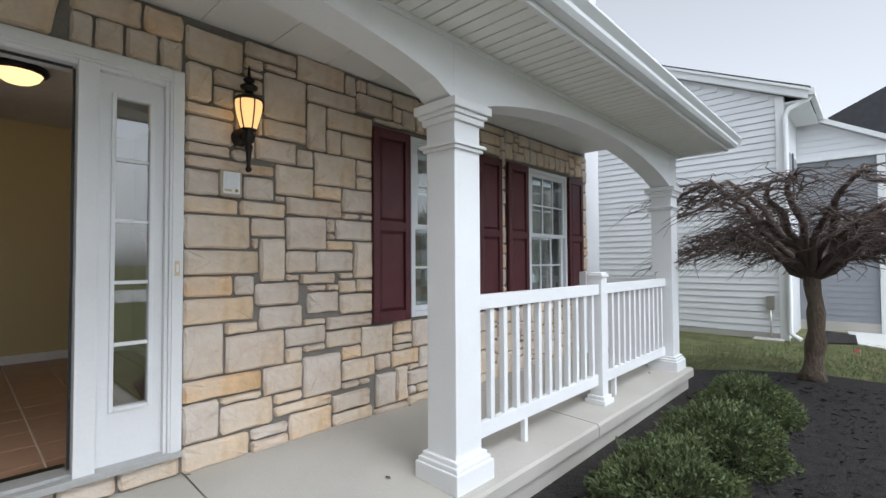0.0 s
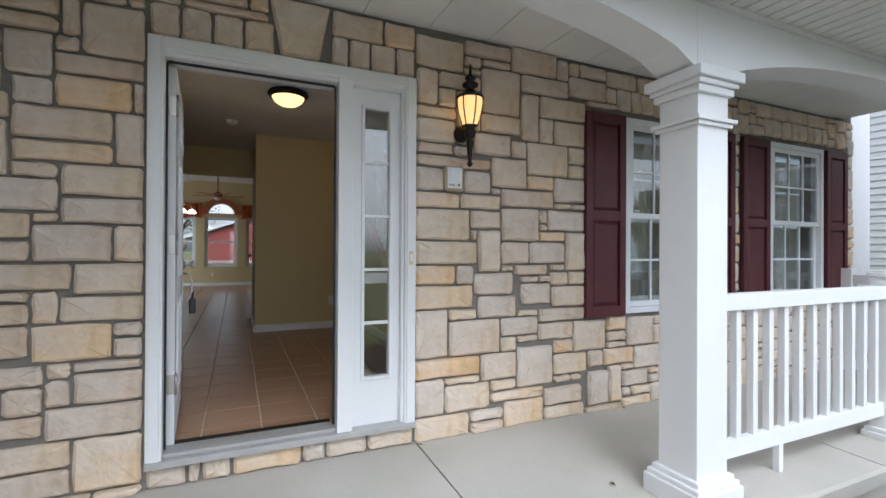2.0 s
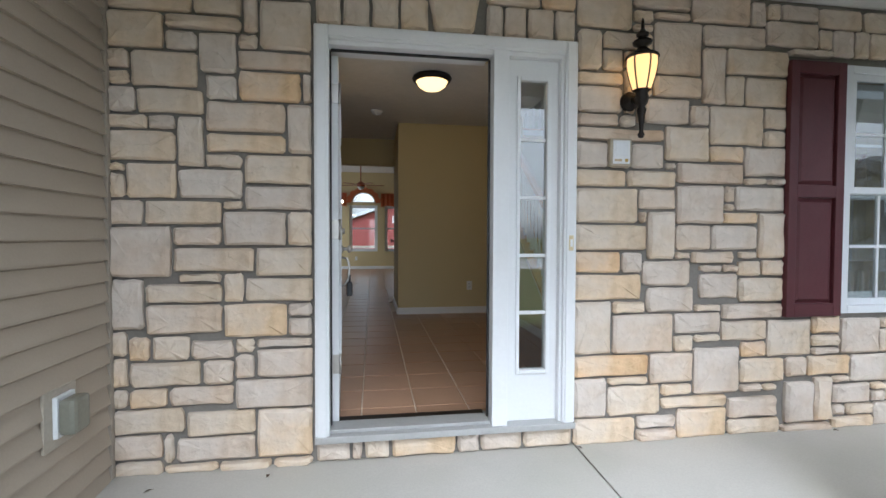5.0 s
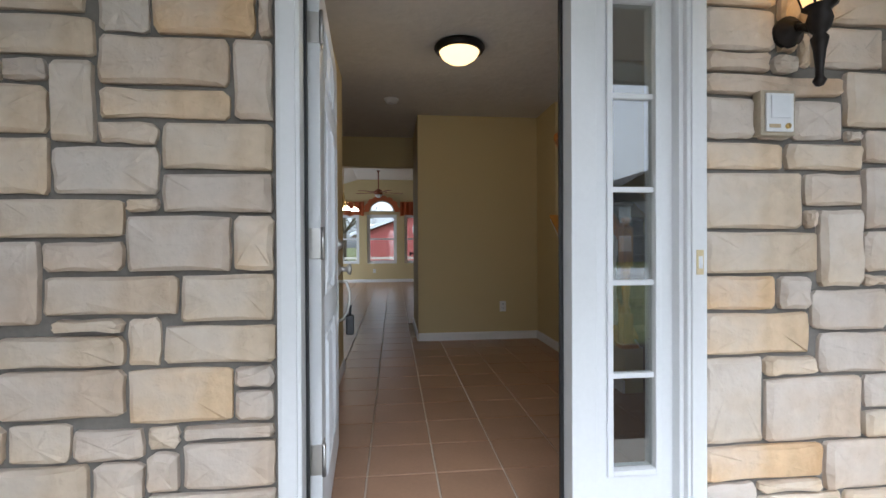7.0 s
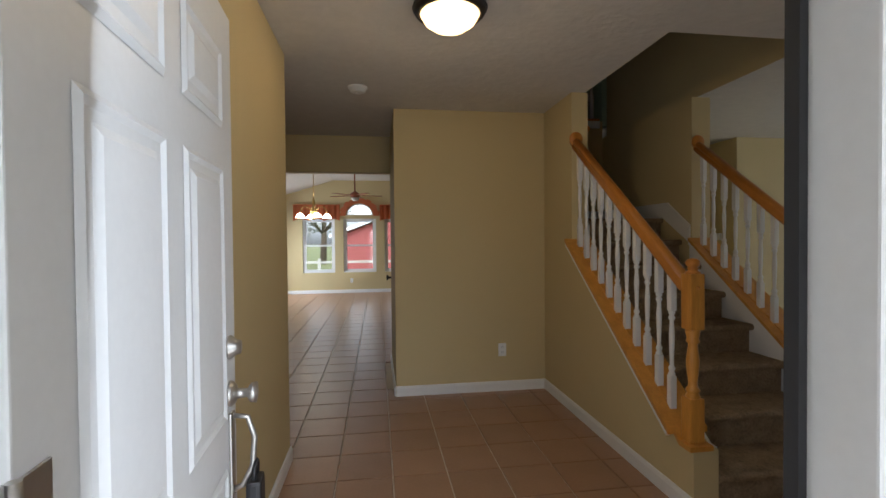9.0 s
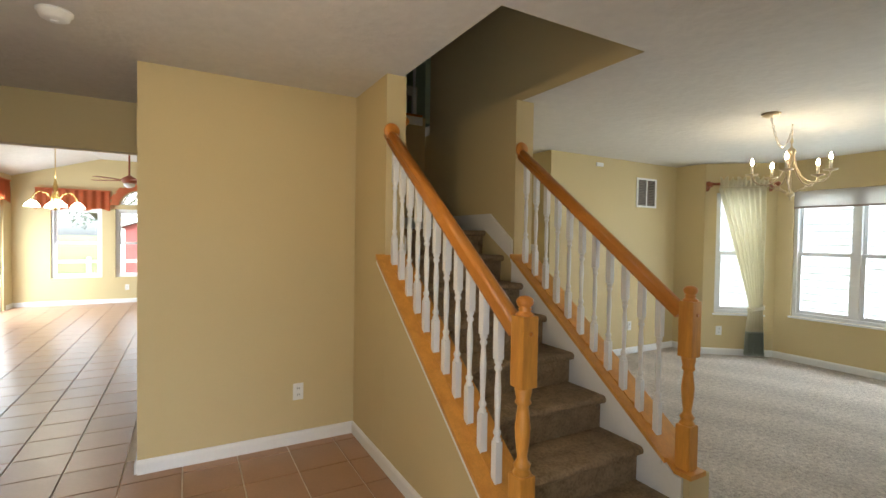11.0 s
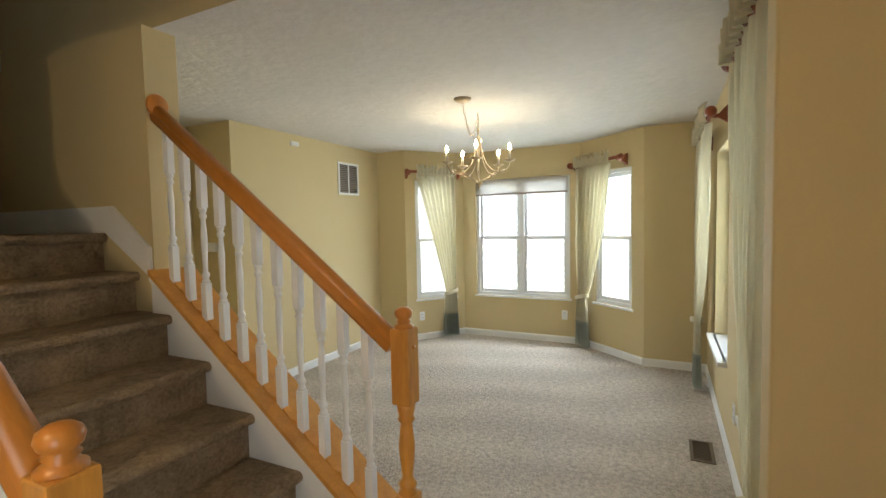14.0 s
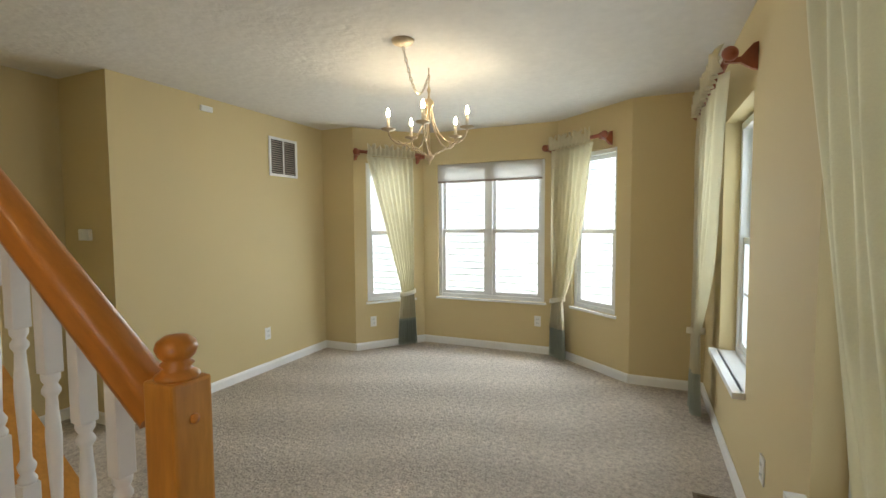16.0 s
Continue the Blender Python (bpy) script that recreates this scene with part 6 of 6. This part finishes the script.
    prism(bm, [(-2.3, 4.25), (-6.5, 6.3), (-6.5, 2.9), (-2.3, 2.9)], "x", WX + 1.5, WX + 1.6)
    part("wing_roof", bm, ROOF, t)
    t = thing("utility_box", "small grey utility meter box at the foot of the white siding", "utility box", at=(10.55, -1.35, -0.45))
    part("box", boxes((-0.02, 0.06, -0.06, 0.06, 0.55, 0.8), bevel=0.01), NICKEL, t)
    bm = B()
    tube(bm, [(0.0, 0.0, 0.0), (0.0, 0.0, 0.56)], 0.015, 6)
    part("conduit", bm, NICKEL, t)
    part("pad", boxes((-0.25, 0.02, -0.2, 0.25, 0.0, 0.04), bevel=0.01), CONCRETE, t)
    for x, y in ((10.1, 0.1), (9.7, -2.55)):
        f = thing("marker_flag", "small pink utility marker flag in the lawn", "flag", at=(x, y, -0.45), group="marker flags")
        bm = B()
        tube(bm, [(0, 0, 0), (0, 0, 0.1)], 0.003, 5)
        part("wire", bm, NICKEL, f)
        part("flag", boxes((-0.002, 0.002, 0, 0.06, 0.05, 0.1)), PINK, f)


def blob_tree(cx, cy, h, r, seed, name="tree"):
    rnd = random.Random(seed)
    t = thing(name, "distant leafy tree beyond the yard", "tree", at=(cx, cy, -0.45), group="distant trees")
    bm = B()
    tube(bm, [(0, 0, 0), (0.1, 0, h * 0.4), (0, 0.1, h * 0.8)], 0.2, 8, [0.28, 0.2, 0.08])
    for k in range(8):
        a = k * 0.8
        tube(bm, [(0, 0, h * 0.35), (math.cos(a) * r * 0.5, math.sin(a) * r * 0.5, h * 0.6), (math.cos(a) * r * 0.8, math.sin(a) * r * 0.8, h * 0.8)], 0.06, 5, [0.09, 0.05, 0.02])
    part("trunk", bm, BARK, t)
    vs, fs = [], []
    for i in range(2600):
        th, ph = rnd.uniform(0, 6.283), rnd.uniform(-1.2, 1.5)
        k = (0.55 + 0.45 * rnd.random()) * (1 + 0.3 * noise.noise(Vector((math.cos(th) * 2, math.sin(th) * 2, ph * 2 + seed))))
        p = Vector((math.cos(th) * math.cos(ph) * r * k, math.sin(th) * math.cos(ph) * r * k, h * 0.65 + math.sin(ph) * h * 0.36 * k))
        u, v = (Vector([rnd.uniform(-1, 1) for _ in range(3)]).normalized() * 0.13 for _ in range(2))
        n0 = len(vs)
        vs += [tuple(p), tuple(p + u), tuple(p + u + v)]
        fs.append((n0, n0 + 1, n0 + 2))
    me = bpy.data.meshes.new("crown")
    me.from_pydata(vs, [], fs)
    me.materials.append(FOLIAGE)
    ob = new("crown", me)
    ob.parent = t


def distance():
    # red outbuilding and fence behind the house
    t = thing("red_outbuilding", "long red sided outbuilding with white trimmed low gable roof", "building", at=(0, 24, -0.45))
    bm = B()
    prism(bm, [(-1.6, 0), (6.5, 0), (6.5, 2.0), (1.6, 3.3), (-1.6, 2.15)], "y", 0, 7)
    part("wall", bm, BARN, t)
    bm = B()
    prism(bm, [(-2.1, 2.0), (1.6, 3.36), (6.9, 1.95), (6.9, 2.15), (1.6, 3.58), (-2.1, 2.2)], "y", -0.25, 7.2)
    part("roof", bm, mat("pale_roof", (0.6, 0.62, 0.66), 0.7, bump=0.05), t)
    part("corner_trim", boxes((-1.65, -1.5, -0.05, 0.1, 0, 2.1)), WHITE, t)
    part("loft_window", boxes((1.3, 1.9, -0.06, 0.0, 2.2, 2.6)), VINYL, t)
    f = thing("rail_fence", "grey wooden rail fence across the rear yard", "fence", at=(-14, 19, -0.45))
    for k in range(12):
        part("fence_post", boxes((k * 2.4 - 0.06, k * 2.4 + 0.06, -0.06, 0.06, 0, 1.1)), CONCRETE, f)
    for z in (0.45, 0.9):
        part("fence_rail", boxes((0, 26.4, 0.061, 0.09, z, z + 0.1)), CONCRETE, f)
    h = thing("rear_neighbour_house", "pale grey sided house with low roof beyond the rear fence", "house", at=(-14, 32, -0.45))
    part("wall", boxes((-6, 6, 0, 8, 0, 2.8)), NSIDING, h)
    bm = B()
    prism(bm, [(-6.5, 2.8), (6.5, 2.8), (0, 5.2)], "y", -0.3, 8.3)
    part("roof", bm, ROOF, h)
    for k, (x, y, hh, r) in enumerate(((4, 36, 9, 4), (-4, 38, 7, 3.4), (12, 34, 8, 4), (-22, 36, 9, 4.5), (-9, -42, 8, 3), (4, -45, 10, 4), (36, -40, 8, 3.6), (30, -27, 6, 2.4), (24, 12, 6, 2.5))):
        blob_tree(x, y, hh, r, 40 + k)
    h = thing("street_house", "grey two-storey house across the street", "house", at=(23, -37, -0.45))
    part("wall", boxes((-5, 5, -7, 0, 0, 5.4)), GSIDING, h)
    bm = B()
    prism(bm, [(-5.5, 5.4), (5.5, 5.4), (0, 8.2)], "y", -7.3, 0.3)
    part("roof", bm, ROOF, h)
    for x in (-3, 1.6):
        for z in (0.9, 3.4):
            part("window", boxes((x, x + 1.1, 0.0, 0.04, z, z + 1.4)), VINYL, h)


def pickup():
    """A parked truck along local x, its front towards +x."""
    t = thing("pickup_truck", "dark parked pickup truck with chrome grille on the pale drive", "vehicle", m=pose(8.9, -8.3, -0.43, 0, 0, 115))
    paint = mat("dark_car_paint", (0.02, 0.022, 0.028), 0.2, 0.3, var=0.05, bump=0)
    bm = B()
    prism(bm, [(-2.6, 0.45), (2.5, 0.45), (2.62, 0.6), (2.6, 0.95), (2.3, 1.08), (1.2, 1.12), (-0.8, 1.1), (-2.6, 1.1)], "y", -0.92, 0.92)
    part("body", bm, paint, t)
    bm = B()
    prism(bm, [(-0.8, 1.101), (1.3, 1.121), (0.75, 1.68), (0.4, 1.78), (-0.5, 1.78), (-0.75, 1.7)], "y", -0.8, 0.8)
    cab = part("cab", bm, paint, t)
    bm = B()
    prism(bm, [(-0.65, 1.16), (1.1, 1.18), (0.7, 1.62), (-0.6, 1.64)], "y", -0.806, 0.806)
    part("side_window", bm, BLACK, cab)
    part("grille", boxes((2.6, 2.66, -0.5, 0.5, 0.66, 0.98), bevel=0.02), NICKEL, t)
    part("bumper", boxes((2.55, 2.74, -0.9, 0.9, 0.42, 0.58), bevel=0.03), NICKEL, t)
    for y in (-0.72, 0.72):
        part("headlight", boxes((2.52, 2.64, y - 0.17, y + 0.17, 0.72, 0.94), bevel=0.02), VINYL, t)
    for x in (-1.6, 1.75):
        for y in (-0.82, 0.82):
            bm = B()
            lathe(bm, [(0.22, -0.12), (0.36, -0.12), (0.38, -0.08), (0.38, 0.08), (0.36, 0.12), (0.22, 0.12)], 20, m=pose(x, y, 0.38, 90, 0, 0))
            w = part("wheel", bm, BLACK, t)
            bm = B()
            lathe(bm, [(0.0, -0.125), (0.2, -0.125), (0.2, 0.125), (0.0, 0.125)], 16, m=pose(x, y, 0.38, 90, 0, 0))
            part("rim", bm, NICKEL, w)


# ---- floor tiles ----
def tiles():
    floor = tagged(new("floor_tiled"), kind="structure")
    s, g = 0.31, 0.008
    rnd = random.Random(2)
    cells = []
    nx0, nx1, ny1 = int((-2.1 - 0.44) / s) - 1, int((3.0 - 0.44) / s) + 1, int(11.8 / s) + 1
    for i in range(nx0, nx1 + 1):
        for j in range(0, ny1 + 1):
            x0, y0 = 0.44 + i * s, 0.02 + j * s
            a, b, c, d = max(x0, -2.1), min(x0 + s, 2.9 if y0 < 4.7 else 3.0), max(y0, 0.201), min(y0 + s, 11.8)
            if b - a < 0.05 or d - c < 0.05:
                continue
            mx, my = (a + b) / 2, (c + d) / 2
            if (0.55 < mx < 1.9 and 3.6 < my < 4.6) or (1.9 < mx and 1.75 < my < 4.6) or (mx < -0.2 and my < 2.3):
                continue
            cells.append((math.hypot(mx - 0.5, my - 1.0), a, b, c, d))
    cells.sort()
    far = B()
    full = None
    for k, (q, a, b, c, d) in enumerate(cells):
        if k < 290:
            w, h = b - a, d - c
            if full is None or abs(w - s) > 1e-4 or abs(h - s) > 1e-4:
                bm = B()
                box(bm, -w / 2 + g / 2, w / 2 - g / 2, -h / 2 + g / 2, h / 2 - g / 2, -0.011, 0.0)
                top = [e for e in bm.edges if all(v.co.z > -0.001 for v in e.verts)]
                bmesh.ops.bevel(bm, geom=top, offset=0.002, segments=1, affect="EDGES")
                me = bpy.data.meshes.new("tile")
                bm.to_mesh(me)
                bm.free()
                me.materials.append(TILE)
                if abs(w - s) < 1e-4 and abs(h - s) < 1e-4:
                    full = me
            else:
                me = full
            ob = new("tile", me)
            ob.location = ((a + b) / 2, (c + d) / 2, 0.0)
            ob.parent = floor
        else:
            v = [far.verts.new(p) for p in ((a + g / 2, c + g / 2, 0), (b - g / 2, c + g / 2, 0), (b - g / 2, d - g / 2, 0), (a + g / 2, d - g / 2, 0), (a + g / 2, c + g / 2, -0.011), (b - g / 2, c + g / 2, -0.011), (b - g / 2, d - g / 2, -0.011), (a + g / 2, d - g / 2, -0.011))]
            for f in ((0, 1, 2, 3), (0, 4, 5, 1), (1, 5, 6, 2), (2, 6, 7, 3), (3, 7, 4, 0)):
                far.faces.new([v[i] for i in f])
    ob = link("far_tiles", far, TILE)
    ob.parent = floor
    tagged(ob, kind="stuff")


ground_sheet()
porch_floor()
wall = facade()
shell()
stairs()
BAL = baluster_mesh()
balustrade(2.888, BAL, 0.08, 0.145)
balustrade(1.872, BAL, 0.092, 0.125)
upper_rail(BAL)
front_windows()
front_door()
west_siding()
porch()
lantern()
doorbell()
fixtures()
chandelier()
curtains()
rear_room()
neighbour()
weeping_tree()
shrub(3.2, -1.87, 0.44, 0.40, 0.37, 1, None)
shrub(4.22, -1.91, 0.43, 0.41, 0.37, 2, None)
shrub(5.38, -1.87, 0.46, 0.38, 0.36, 3, None)
distance()
pickup()
tiles()
stonework(wall)
